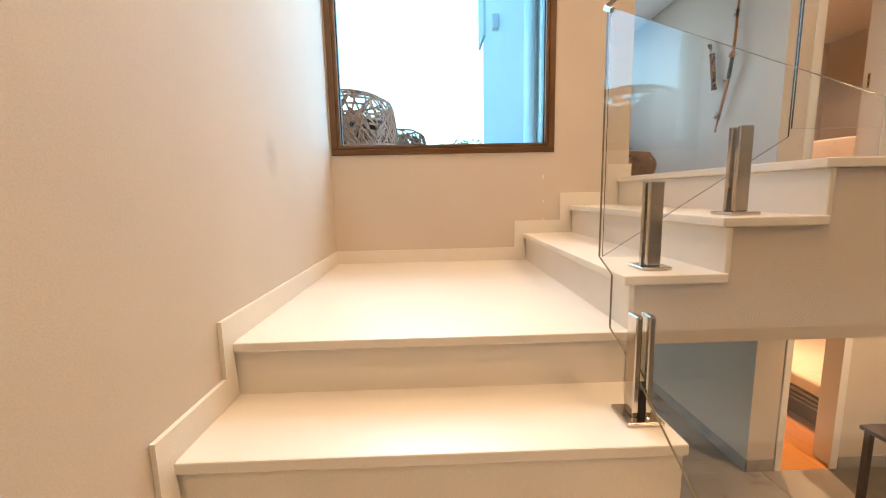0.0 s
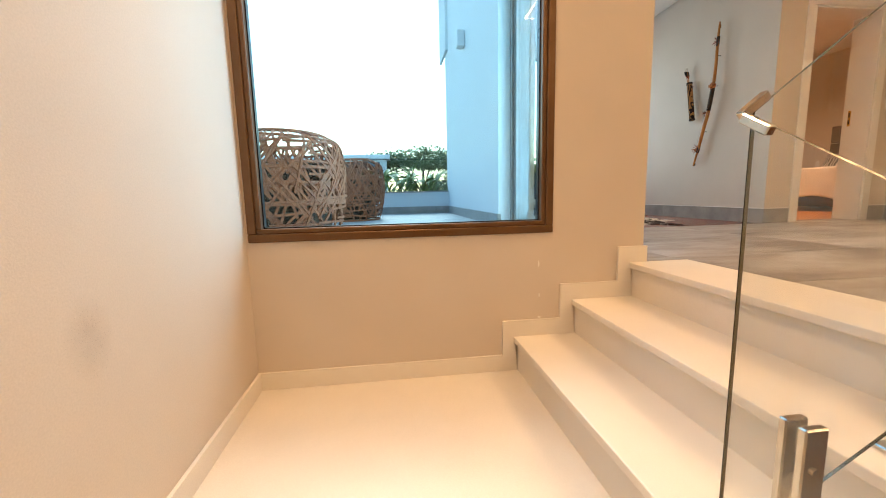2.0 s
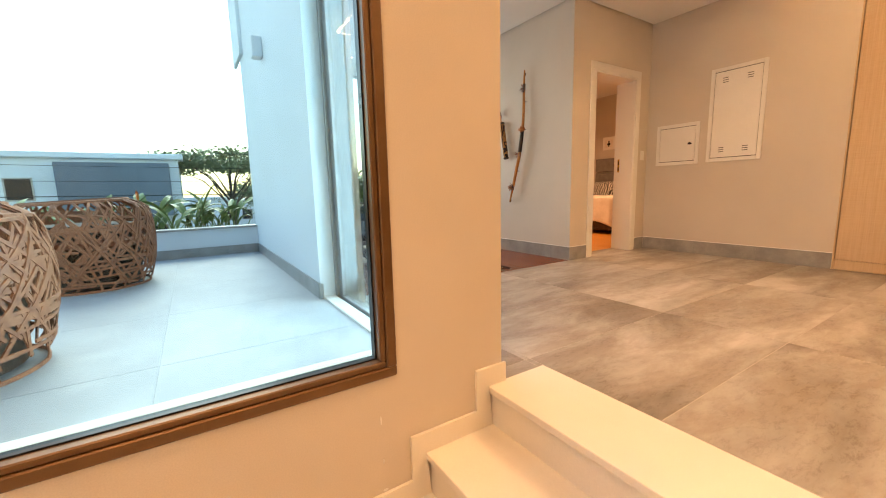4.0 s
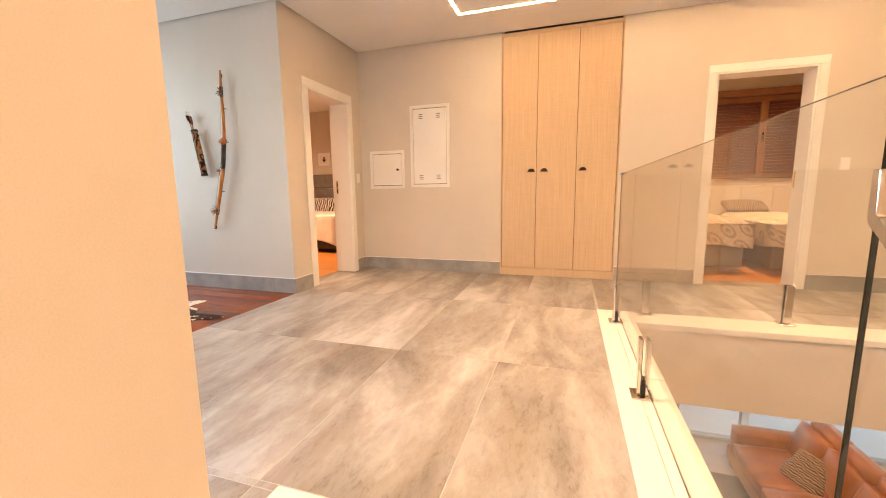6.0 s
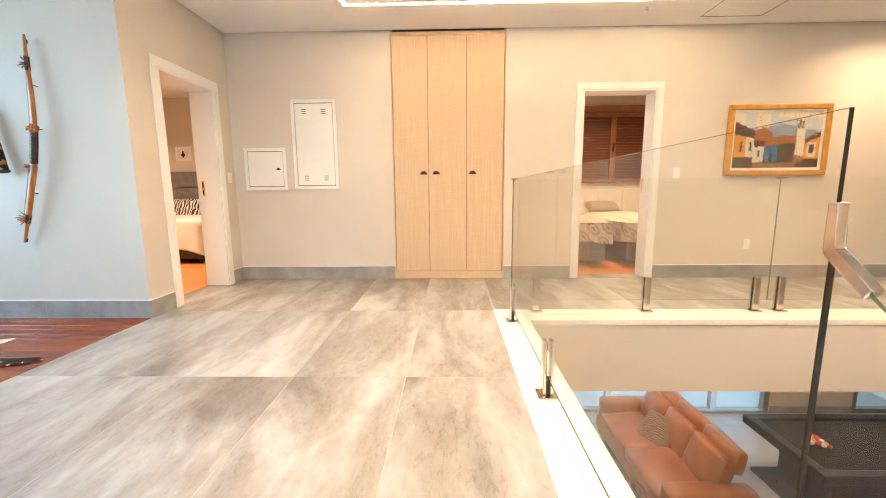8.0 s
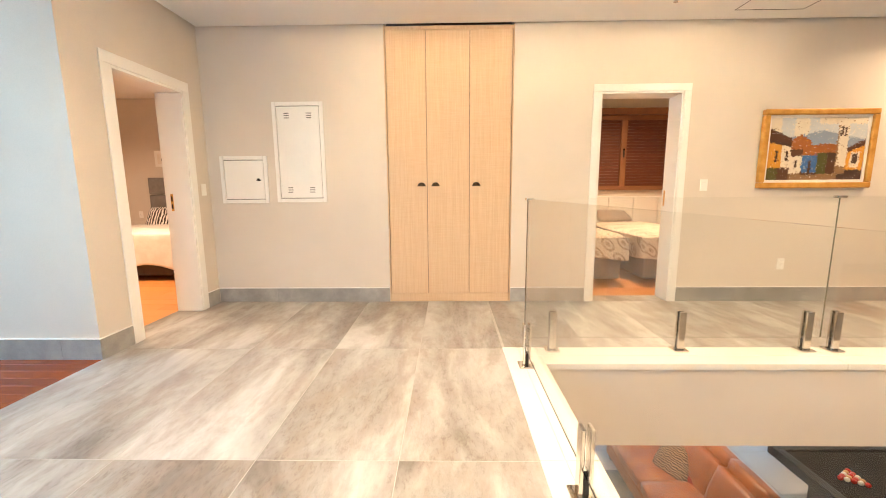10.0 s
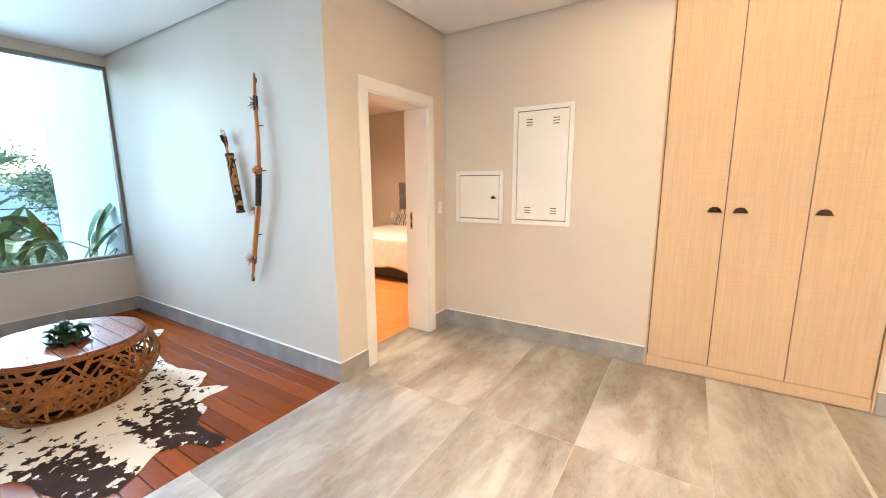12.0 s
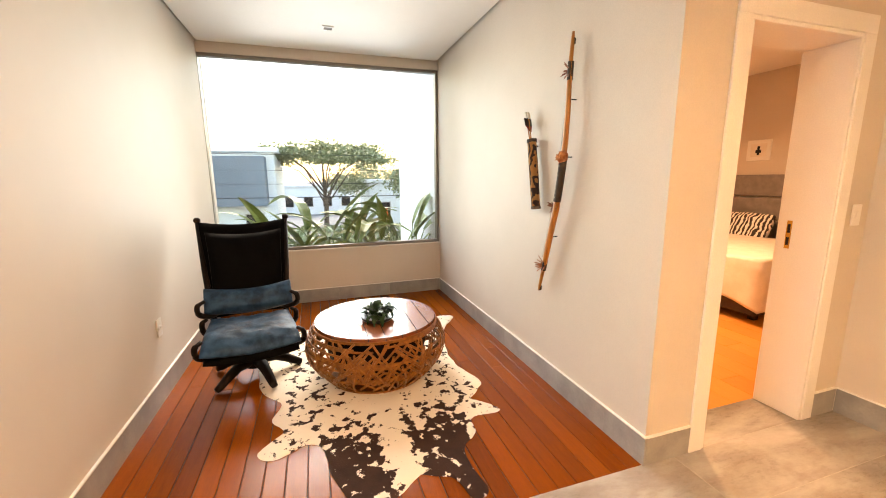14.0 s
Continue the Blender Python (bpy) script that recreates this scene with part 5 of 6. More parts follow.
for zz in (0.45, 0.82, 1.12):
    part("headboard_panel", rbox(-0.83, 0.90, zz, 0.83, 0.955, zz + (0.355 if zz < 0.8 else 0.285), 0.015, 2), M_GREYFAB, bed, "grey upholstered headboard panel")
for x in (-0.7, 0.7):
    for y in (-0.7, 0.8):
        part("foot", boxes((x - 0.03, y - 0.03, 0, x + 0.03, y + 0.03, 0.06)), M_BLACK, bed)
for i, x in enumerate((-0.40, 0.36)):
    pl = part("pillow", cushion(0.62, 0.42, 0.16, 0.75, 8, 0.006, i), M_ZEBRA, smooth=True)
    pl.matrix_basis = pose(-3.6 + x, 8.22, 0.68, 62, 0, 0)
    tagged(pl, "pillow with a black and white wave print on the bed", "pillow", "patterned pillows")
fr = thing("small_picture", (-4.30, 8.47, 1.59), 0, "small white framed print of a dark figure-like motif over the bed", "picture")
fr["label"] = "small white framed print with a dark motif over the bed"
part("frame", rbox(0, -0.02, 0, 0.30, -0.001, 0.27, 0.004, 1), M_WHITE, fr)
part("print", boxes((0.05, -0.0225, 0.05, 0.25, -0.0203, 0.22)), M_LINEN, fr)
part("motif", boxes((0.135, -0.0245, 0.07, 0.165, -0.0227, 0.19), (0.115, -0.0245, 0.10, 0.134, -0.0227, 0.14), (0.166, -0.0245, 0.10, 0.185, -0.0227, 0.14)), M_BLACK, fr)

# ---------------- second bedroom ----------------
for i, x in enumerate((2.44, 3.60)):
    b = thing("single_bed", (x, 7.5, 0), 0, "single bed with a beige floral quilt", "bed", "single beds")
    part("base", rbox(-0.44, -1.05, 0.05, 0.44, 1.0, 0.34, 0.02, 2), M_GREYFAB, b)
    part("mattress", rbox(-0.45, -1.07, 0.34, 0.45, 1.0, 0.55, 0.04, 3), M_LINEN, b)
    q = bmesh.new()
    box(q, -0.50, -1.13, 0.30, 0.50, 0.6, 0.60)
    bmesh.ops.subdivide_edges(q, edges=q.edges[:], cuts=12, use_grid_fill=True)
    for v in q.verts:
        e = max(abs(v.co.x) / 0.50, -v.co.y / 1.13)
        k = noise.noise(v.co * 4 + Vector((i * 5, 0, 0)))
        if v.co.z > 0.58:
            v.co.z += 0.03 * (1 - e ** 4) + 0.012 * k - 0.03 * max(0, e - 0.85) / 0.15
        else:
            v.co.z += 0.06 * k * (0.6 - v.co.z) / 0.3
            v.co.x *= 1 + 0.03 * k
    part("quilt", q, M_FLORAL, b, "beige floral quilt hanging over the edges", True)
    pl = part("pillow", cushion(0.55, 0.36, 0.15, 0.75, 8, 0.006, i + 9), M_TWIG if i == 1 else M_LINEN, smooth=True)
    pl.matrix_basis = pose(x - 0.12 * i, 8.28, 0.64, 22, 0, 0)
    tagged(pl, "patterned pillow at the head of a single bed" if i == 1 else "plain pale pillow at the head of a single bed", "pillow")
hb2 = thing("panelled_headboard", (1.82, 8.64, 0), 0, "long white panelled headboard behind two beds", "headboard")
for k in range(8):
    part("panel", rbox(k * 0.432, -0.045, 0.06, k * 0.432 + 0.426, -0.002, 1.0, 0.006, 2), M_WHITE, hb2)
part("cap", rbox(0, -0.055, 1.0, 3.45, -0.002, 1.03, 0.004, 1), M_WHITE, hb2)
bw = thing("window_3", (2.5, 8.64, 1.14), 0, "brown framed window with closed roller shutters", "window", kind="structure")
for r in ((0, 0, 2.5, 0.07), (0, 1.17, 2.5, 1.25), (0, 0.07, 0.07, 1.17), (2.43, 0.07, 2.5, 1.17), (1.20, 0.07, 1.30, 1.17)):
    part("window_frame", rbox(r[0], -0.07, r[1], r[2], -0.002, r[3], 0.005, 1), M_BROWNFRAME, bw)
part("shutter_box", rbox(-0.05, -0.13, 1.255, 2.55, -0.002, 1.36, 0.008, 1), M_BROWNFRAME, bw)
for k in range(22):
    for x0, x1, d in ((0.07, 1.20, 0.02), (1.30, 2.43, 0.035)):
        part("shutter_slat", rbox(x0, -d - 0.012, 0.07 + k * 0.05, x1, -d, 0.118 + k * 0.05, 0.004, 1), M_BROWNSHUT, bw)
part("latch", rbox(1.235, -0.085, 0.55, 1.262, -0.07, 0.70, 0.004, 1), M_BLACK, bw)

# ---------------- living room below ----------------
sofa = thing("leather_sofa", (3.76, 6.22, LOW), 0, "long tan leather sofa with high back cushions", "sofa")
SLN = 2.16
part("base", rbox(-0.56, -SLN / 2, 0.06, 0.52, SLN / 2, 0.28, 0.03, 2), M_TAN, sofa)
for k in range(2):
    y = -SLN / 2 + 0.22 + (k + 0.5) * (SLN - 0.44) / 2
    at(part("seat_cushion", cushion(0.78, 0.92, 0.20, 0.35, 7, 0.006, k), M_TAN, sofa, smooth=True), -0.18, y, 0.27, 0, -3, 0)
for k in range(3):
    y = -SLN / 2 + 0.2 + (k + 0.5) * (SLN - 0.4) / 3
    at(part("back_cushion", cushion(0.50, 0.63, 0.24, 0.4, 7, 0.008, k + 4), M_TAN, sofa, smooth=True), 0.30, y, 0.60, 0, -72, 0)
    at(part("head_cushion", cushion(0.28, 0.64, 0.20, 0.5, 7, 0.006, k + 8), M_TAN, sofa, smooth=True), 0.45, y, 0.82, 0, -80, 0)
for s in (-1, 1):
    at(part("arm", cushion(1.02, 0.26, 0.36, 0.22, 7, 0.004, s + 20), M_TAN, sofa, smooth=True), -0.03, s * (SLN / 2 - 0.11), 0.26, 0, 0, 0)
for x in (-0.5, 0.45):
    for y in (-0.98, 0.98):
        part("foot", boxes((x - 0.03, y - 0.03, 0, x + 0.03, y + 0.03, 0.06)), M_BLACK, sofa)
tp = part("throw_pillow", cushion(0.46, 0.46, 0.16, 0.75, 8, 0.006, 31), M_PAISLEY, smooth=True)
tp.matrix_basis = pose(3.78, 6.44, LOW + 0.50, 8, -48, 25)
tagged(tp, "brown paisley throw pillow on the leather sofa", "pillow")
tp2 = part("throw_pillow", cushion(0.40, 0.40, 0.14, 0.75, 8, 0.006, 37), M_RED, smooth=True)
tp2.matrix_basis = pose(3.96, 6.26, LOW + 0.52, 0, -60, -10)
tagged(tp2, "dark red throw pillow on the leather sofa", "pillow")

pool = thing("pool_table", (4.95, 5.2, LOW), 0, "black pool table with dark cloth on a slab base", "table")
PLX, PLY = 2.35, 1.25
for nm, r in (("rail", (0, 0, PLX, 0.12)), ("rail", (0, PLY - 0.12, PLX, PLY)), ("rail", (0, 0.12, 0.12, PLY - 0.12)), ("rail", (PLX - 0.12, 0.12, PLX, PLY - 0.12))):
    part(nm, rbox(r[0], r[1], 0.68, r[2], r[3], 0.80, 0.012, 2), M_BLACK, pool)
part("playing_surface", boxes((0.12, 0.12, 0.70, PLX - 0.12, PLY - 0.12, 0.765)), M_SLATE, pool)
part("base_slab", rbox(0.35, 0.25, 0.05, PLX - 0.35, PLY - 0.25, 0.68, 0.01, 1), M_BLACK, pool)
part("plinth", rbox(0.1, 0.1, 0.0, PLX - 0.1, PLY - 0.1, 0.05, 0.01, 1), M_BLACK, pool)
ballm = [flat("ball_lacquer", c, 0.15) for c in ((0.45, 0.04, 0.03), (0.55, 0.30, 0.12), (0.70, 0.62, 0.50), (0.5, 0.10, 0.08))]
bms = []
for m in ballm:
    bm = bmesh.new()
    bmesh.ops.create_uvsphere(bm, u_segments=14, v_segments=9, radius=0.028)
    me = mesh_of("pool_ball", bm, m)
    me.polygons.foreach_set("use_smooth", [True] * len(me.polygons))
    bms.append(me)
n_ = 0
for i in range(5):
    for j in range(i + 1):
        o = new("pool_ball", bms[(i * 2 + j) % 4])
        o.location = (5.30 + i * 0.05, 5.84 + (j - i / 2) * 0.0575, LOW + 0.765 + 0.028)
        tagged(o, "glossy coloured ball racked on the pool table", "ball", "racked pool balls")
rug_low = part("grey_rug", rbox(1.75, 4.7, LOW + 0.0005, 3.5, 6.95, LOW + 0.012, 0.004, 1), M_RUGGREY)
tagged(rug_low, "flat blue-grey rug under the sofa and chair", "rug")
wc = thing("bentwood_chair", (2.75, 5.05, LOW + 0.012), 0, "low chair with curved brown wooden arms", "chair")
for s in (-1, 1):
    part("arm_hoop", tube(bmesh.new(), spline([(-0.35, s * 0.28, 0.02), (-0.38, s * 0.3, 0.4), (-0.1, s * 0.32, 0.62), (0.25, s * 0.32, 0.52), (0.36, s * 0.3, 0.2), (0.33, s * 0.28, 0.02)], 6), 0.022, 8), M_CANE, wc, smooth=True)
part("seat", rbox(-0.30, -0.27, 0.30, 0.30, 0.27, 0.36, 0.025, 2), M_GREYFAB, wc)
part("backrest", rbox(-0.36, -0.27, 0.36, -0.31, 0.27, 0.75, 0.02, 2), M_CANE, wc)

gd = thing("glazed_doors_low", (2.6, 7.8, LOW), 0, "wide glazed sliding doors with taupe frames", "door", kind="structure")
for x in (0, 0.95, 1.90, 2.82, 3.75):
    part("stile", rbox(x, 0.0, 0.06, x + 0.10, 0.10, 2.25, 0.005, 1), M_ALUD, gd)
part("rail", rbox(0, 0.0, 0.0, 3.85, 0.10, 0.06, 0.005, 1), M_ALUD, gd)
part("rail", rbox(0, 0.0, 2.25, 3.85, 0.10, 2.30, 0.005, 1), M_ALUD, gd)
for x in (0.10, 1.05, 2.0, 2.92):
    pane(gd, x, 0.04, 0.06, x + 0.84, 0.046, 2.25)
gd2 = thing("glazed_door_low", (7.9, 7.8, LOW), 0, "glazed door with a taupe frame", "door", kind="structure")
frame_parts(gd2, "y", 0.10, 0.10, 0, 1.1, 0, 2.3, 0.08, M_ALUD)
pane(gd2, 0.08, 0.04, 0.08, 1.02, 0.046, 2.22)
wall_plate((7.3, 7.8, LOW + 0.4), 0, "white power socket on the living room wall", "power_socket")
lowd = thing("door_3", (-1.03, 3.93, LOW), 0, "white lining of an open ground-floor doorway", "door frame", kind="structure")
part("architrave", rbox(0.001, 0.0, 0, 0.014, 0.07, 2.10, 0.003, 1), M_WHITE, lowd)
part("architrave", rbox(0.001, 0.58, 0, 0.014, 0.66, 2.10, 0.003, 1), M_WHITE, lowd)
part("jamb", rbox(-0.22, 0.001, 0, 0.0, 0.02, 2.10, 0.003, 1), M_WHITE, lowd)
part("jamb", rbox(-0.22, 0.63, 0, 0.0, 0.649, 2.10, 0.003, 1), M_WHITE, lowd)
bed3 = thing("low_bed", (-2.55, 5.65, LOW), 0, "low bed with a pale cover on a dark slatted frame", "bed")
part("frame", rbox(-0.9, -0.7, 0.08, 1.15, 1.2, 0.42, 0.02, 2), M_DARKFAB, bed3)
for k in range(3):
    part("side_trim", rbox(-0.91, -0.712, 0.27 + k * 0.055, 1.162, -0.70, 0.29 + k * 0.055, 0.003, 1), M_GREYFAB, bed3)
part("mattress", rbox(-0.88, -0.69, 0.42, 1.13, 1.2, 0.60, 0.04, 3), M_LINEN, bed3)
for x in (-0.8, 1.05):
    for y in (-0.6, 1.1):
        part("foot", boxes((x - 0.03, y - 0.03, 0, x + 0.03, y + 0.03, 0.08)), M_BLACK, bed3)
st = thing("side_table", (-0.28, 4.75, LOW), 0, "dark wooden side table in the ground-floor hall", "table")
part("tabletop", rbox(-0.35, -0.45, 0.71, 0.35, 0.45, 0.75, 0.006, 1), M_WRAP, st)
for x in (-0.3, 0.3):
    for y in (-0.4, 0.4):
        part("leg", rbox(x - 0.025, y - 0.025, 0, x + 0.025, y + 0.025, 0.71, 0.004, 1), M_WRAP, st)


# ---------------- terrace ----------------
def basket_chair(at_, rz, seed):
    t = thing("woven_armchair", at_, rz, "egg-shaped woven rattan armchair on the terrace", "chair", "woven terrace chairs")

    def egg(s):
        return 0.36 + 0.10 * math.sin(math.pi * (0.10 + 0.72 * s)) - 0.12 * (max(0.0, s - 0.88) / 0.12) ** 2, 0.01 + 0.73 * s

    def rim(a):
        return 0.95 + 0.05 * (0.5 - 0.5 * math.cos(a))
    part("woven_shell", woven(egg, 330, 0.0175, seed, rim=rim, lean=(0.2, 1.1)), M_RATTAN, t, "weathered open rattan weave")
    # Dark shell added inside: it stands for the shade seen through the holes.
    part("shade_shell", lathe([(egg(k / 10)[0] * (0.84 - 0.014 * k), egg(k / 10)[1] + 0.01) for k in range(8)], 28), M_WRAP, t, "dark shell added for the shade behind the weave")
    part("seat", lathe([(0.36, 0.34), (0.42, 0.36), (0.41, 0.40), (0.30, 0.42)], 24), M_RATTAN, t)
    return t


basket_chair((-1.25, -0.30, TZ), 200, 21)
basket_chair((-3.22, -0.04, TZ), 300, 22)
wl = thing("outdoor_wall_light", (-3.04, 1.436, 2.18), 0, "white square up-and-down light on the outer wall", "light")
part("body", rbox(-0.06, -0.09, -0.09, 0.06, -0.001, 0.09, 0.006, 1), M_EXT, wl)
part("lens", boxes((-0.05, -0.08, -0.094, 0.05, -0.01, -0.09)), M_WHITE, wl)
structure("terrace_skirting", boxes((-4.46, 1.424, TZ - 0.006, -1.53, 1.436, TZ + 0.11), (-4.46, -2.9, TZ - 0.006, -4.448, 1.424, TZ + 0.11), (-1.54, 1.424, TZ - 0.006, -1.528, 1.455, TZ + 0.11)), M_SKIRT, "grey cement skirting on the terrace", "skirting")


# ---------------- planting ----------------
def strelitzia(at_, rz, n, h, seed, flower=False, fan=False):
    rnd = random.Random(seed)
    t = thing("strelitzia_plant", at_, rz, "leafy strelitzia clump with long green blades" + (" and an orange flower" if flower else ""), "plant", "planter strelitzias")
    for k in range(n):
        a, r = rnd.uniform(75, 285), rnd.uniform(0.02, 0.12)
        hh = h * rnd.uniform(0.55, 1.0)
        tilt = rnd.uniform(4, 34)
        if fan:
            r = rnd.uniform(0.02, 0.16)
            a, tilt = rnd.choice((95, 265)) + rnd.uniform(-22, 40), rnd.uniform(3, 30)
            hh = h * rnd.uniform(0.68, 1.0)
        m = pose(r * math.cos(radians(a)), r * math.sin(radians(a)), 0, 0, tilt, a)
        st_ = part("stalk", tube(bmesh.new(), [(0, 0, 0), (0.01, 0, hh * 0.5)], [0.010, 0.006], 5), M_LEAF, t)
        st_.matrix_basis = m
        lf = new("leaf", rnd.choice(LEAVES))
        lf.parent = t
        lf.matrix_basis = m @ pose(0.01, 0, hh * 0.46, rnd.uniform(-25, 25), rnd.uniform(0, 25), rnd.uniform(-30, 30)) @ Matrix.Scale(hh * rnd.uniform(0.45, 0.62) * (1.1 if fan else 1), 4)
    if flower:
        fl = bmesh.new()
        for k in range(4):
            b = blade(0.16, 0.035, 0.5 + 0.3 * k, 0.4, 4)
            me = bpy.data.meshes.new("tmp")
            b.to_mesh(me)
            b.free()
            fl.from_mesh(me)
            bpy.data.meshes.remove(me)
        f = part("flower", fl, M_FLOWER, t, "orange flower")
        f.matrix_basis = pose(0.08, 0, h * 0.62)


LEAVES = [mesh_of("leaf", blade(1.0, w, b, 0.3, 8), M_LEAF) for w, b in ((0.17, 0.5), (0.25, 0.9), (0.16, 1.3), (0.21, 0.2))]
rnd = random.Random(77)
for k, (y, h) in enumerate(((2.04, 1.20), (2.42, 1.18), (2.84, 1.38), (3.12, 1.22), (3.64, 1.25), (3.90, 1.50))):
    strelitzia((-5.42 + rnd.uniform(-0.08, 0.05), y, 0.12), 0, 11, h, 300 + k, k in (1, 4), True)
for k in range(17):
    strelitzia((-5.1 + rnd.uniform(-0.2, 0.2), -2.9 + k * 0.255, 0.12), 0, 14, rnd.uniform(0.75, 1.10), 200 + k, k in (9, 12))


def tree(at_, h, crown_r, crown_h, n, seed, label):
    rnd = random.Random(seed)
    t = thing("tree", at_, 0, label, "tree")
    trunk = bmesh.new()
    tube(trunk, [(0, 0, 0), (0.15, 0.1, h * 0.3), (0, 0, h * 0.55), (0.1, 0, h * 0.8)], [0.24, 0.19, 0.13, 0.05], 9)
    ends = []
    for k in range(16):
        a, rr = rnd.uniform(0, math.tau), crown_r * rnd.uniform(0.35, 0.95)
        e = Vector((rr * math.cos(a), rr * math.sin(a), h - crown_h * rnd.uniform(0.1, 0.8)))
        tube(trunk, [(0, 0, h * rnd.uniform(0.3, 0.6)), e * 0.5 + Vector((0, 0, h * 0.3)), e], [0.07, 0.045, 0.02], 6)
        ends.append(e)
    part("trunk", trunk, M_BARK, t)
    vs, fs = [], []
    for k in range(n):
        c = rnd.choice(ends)
        p = c + Vector((rnd.gauss(0, crown_r * 0.20), rnd.gauss(0, crown_r * 0.20), rnd.gauss(0, crown_h * 0.13)))
        s = rnd.uniform(0.06, 0.17)
        u = Vector((rnd.gauss(0, 1), rnd.gauss(0, 1), rnd.gauss(0, 0.5))).normalized() * s
        w = u.cross(Vector((rnd.gauss(0, 1), rnd.gauss(0, 1), rnd.gauss(0, 1)))).normalized() * s * 0.6
        i = len(vs)
        vs += [p - u, p + w, p + u, p - w]
        fs.append((i, i + 1, i + 2, i + 3))
    me = bpy.data.meshes.new("crown")
    me.from_pydata(vs, [], fs)
    me.materials.append(M_TREELEAF)
    o = new("crown", me)
    o.parent = t
    return t


tree((-35, 3.6, -3.2), 7.3, 4.8, 1.6, 12000, 1, "broad flat-topped green tree across the street")
tree((-30, 11.5, -3.2), 5.6, 3.0, 3.0, 8000, 2, "bushy green tree beside a white house")
tree((-44, 9.5, -3.2), 6.4, 5.0, 3.6, 8000, 3, "distant dark green tree behind the houses")
tree((-46, -14, -3.2), 7.0, 4.5, 4.0, 7000, 5, "distant green tree behind the houses")


def house(at_, w, d, h, mat, label, seed, band=None):
    t = thing("house", at_, 0, label, "house")
    part("wall", boxes((-d, -w / 2, 0, 0, w / 2, h)), mat, t)
    part("roof", rbox(-d - 0.3, -w / 2 - 0.3, h, 0.3, w / 2 + 0.3, h + 0.35, 0.05, 1), M_EXT, t)
    n = max(2, int(w / 2.4))
    for k in range(n):
        for z in (1.0, 4.0):
            if z + 1.4 < h:
                y = -w / 2 + (k + 0.5) * w / n
                wd = part("window", boxes((0.0, y - 0.6, z, 0.05, y + 0.6, z + 1.3)), M_ALU, t)
                part("pane", boxes((0.05, y - 0.52, z + 0.08, 0.055, y + 0.52, z + 1.22)), M_BLACK, wd)
    if band:
        part("upper_block", boxes((0.002, band[0], band[1], 1.4, band[2], band[3])), M_HOUSEGREY, t, "blue-grey rendered upper block")
    return t


house((-30, -4.2, -3.2), 9, 8, 6.4, M_EXT, "white flat-roofed house with a blue-grey upper block", 1, (-1.2, 2.9, 4.0, 6.1))
house((-40, 12.5, -3.2), 9, 8, 4.2, M_EXT, "low white house among trees", 2)
house((-55, 2, -3.2), 12, 8, 3.6, M_EXT, "distant pale flat-roofed house", 3)
house((-48, -18, -3.2), 14, 8, 5.2, M_EXT, "distant pale flat-roofed house", 4)
road = structure("road", boxes((-20, -400, -3.19, -13, 400, -3.17)), M_GROUND, "grey asphalt street", "road")
structure("pavement", boxes((-22, -400, -3.19, -20, 400, -3.06), (-13, -400, -3.19, -11, 400, -3.06)), M_TERR, "pale kerbed pavement", "pavement")
wires = thing("power_line", (-13.0, 0, 0), 0, "sagging black overhead street cables", "cable")
for k, (z, r) in enumerate(((2.6, 0.006), (2.15, 0.006), (1.75, 0.006), (1.35, 0.012))):
    part("cable", tube(bmesh.new(), [(0, y, z - 0.5 + 0.5 * ((y - 6) / 26) ** 2) for y in range(-34, 48, 4)], r, 5), M_BLACK, wires)
for y in (-34, 44):
    part("pole", tube(bmesh.new(), [(0, y, -3.2), (0, y, 3.6)], 0.13, 8), M_TERR, wires)
hedge = random.Random(9)
vs, fs = [], []
for k in range(9000):
    p = Vector((hedge.uniform(-24.5, -22.5), hedge.uniform(-22, 28), -3.2 + 1.9 * hedge.random() ** 0.7))
    u = Vector((hedge.gauss(0, 1), hedge.gauss(0, 1), hedge.gauss(0, 1))).normalized() * hedge.uniform(0.1, 0.25)
    w = u.cross(Vector((hedge.gauss(0, 1), hedge.gauss(0, 1), hedge.gauss(0, 1)))).normalized() * 0.12
    i = len(vs)
    vs += [p - u, p + w, p + u, p - w]
    fs.append((i, i + 1, i + 2, i + 3))
me = bpy.data.meshes.new("street_hedge")
me.from_pydata(vs, [], fs)
me.materials.append(M_TREELEAF)
tagged(new("street_hedge", me), "loose green hedge along the street", "hedge", kind="stuff")

# ---------------- floor and skirting pieces ----------------
PIECES = {}


def piece(name, parent, x0, y0, z0, x1, y1, z1, mat, chamfer=0.0015, rz=0):
    """A bevelled slab that shares its mesh with others of its size."""
    sx, sy, sz = round(x1 - x0, 3), round(y1 - y0, 3), round(z1 - z0, 3)
    key = (sx, sy, sz, mat.name)
    if key not in PIECES:
        a, b, c = sx / 2, sy / 2, chamfer
        bm = bmesh.new()
        v = [[bm.verts.new((s * (a - k), t * (b - k), z)) for s, t in ((-1, -1), (1, -1), (1, 1), (-1, 1))] for k, z in ((0, 0), (0, sz - c), (c, sz))]
        for q, s in zip(v, v[1:]):
            for k in range(4):
                bm.faces.new((q[k], q[(k + 1) % 4], s[(k + 1) % 4], s[k]))
        bm.faces.new(v[2])
        PIECES[key] = mesh_of(name, bm, mat)
    ob = new(name, PIECES[key])
    ob.parent = parent
    ob.location = ((x0 + x1) / 2, (y0 + y1) / 2, z0)
    return ob


JT = 0.0013
hall_floor = thing("floor_tiles", (0, 0, 0), 0, "large cement-look grey-brown porcelain floor tiles", "floor", kind="structure")
TX = [-0.084 + 0.627 * k for k in range(-3, 15)]
TY = [0.776, 1.988, 3.200, 4.413, 5.655]


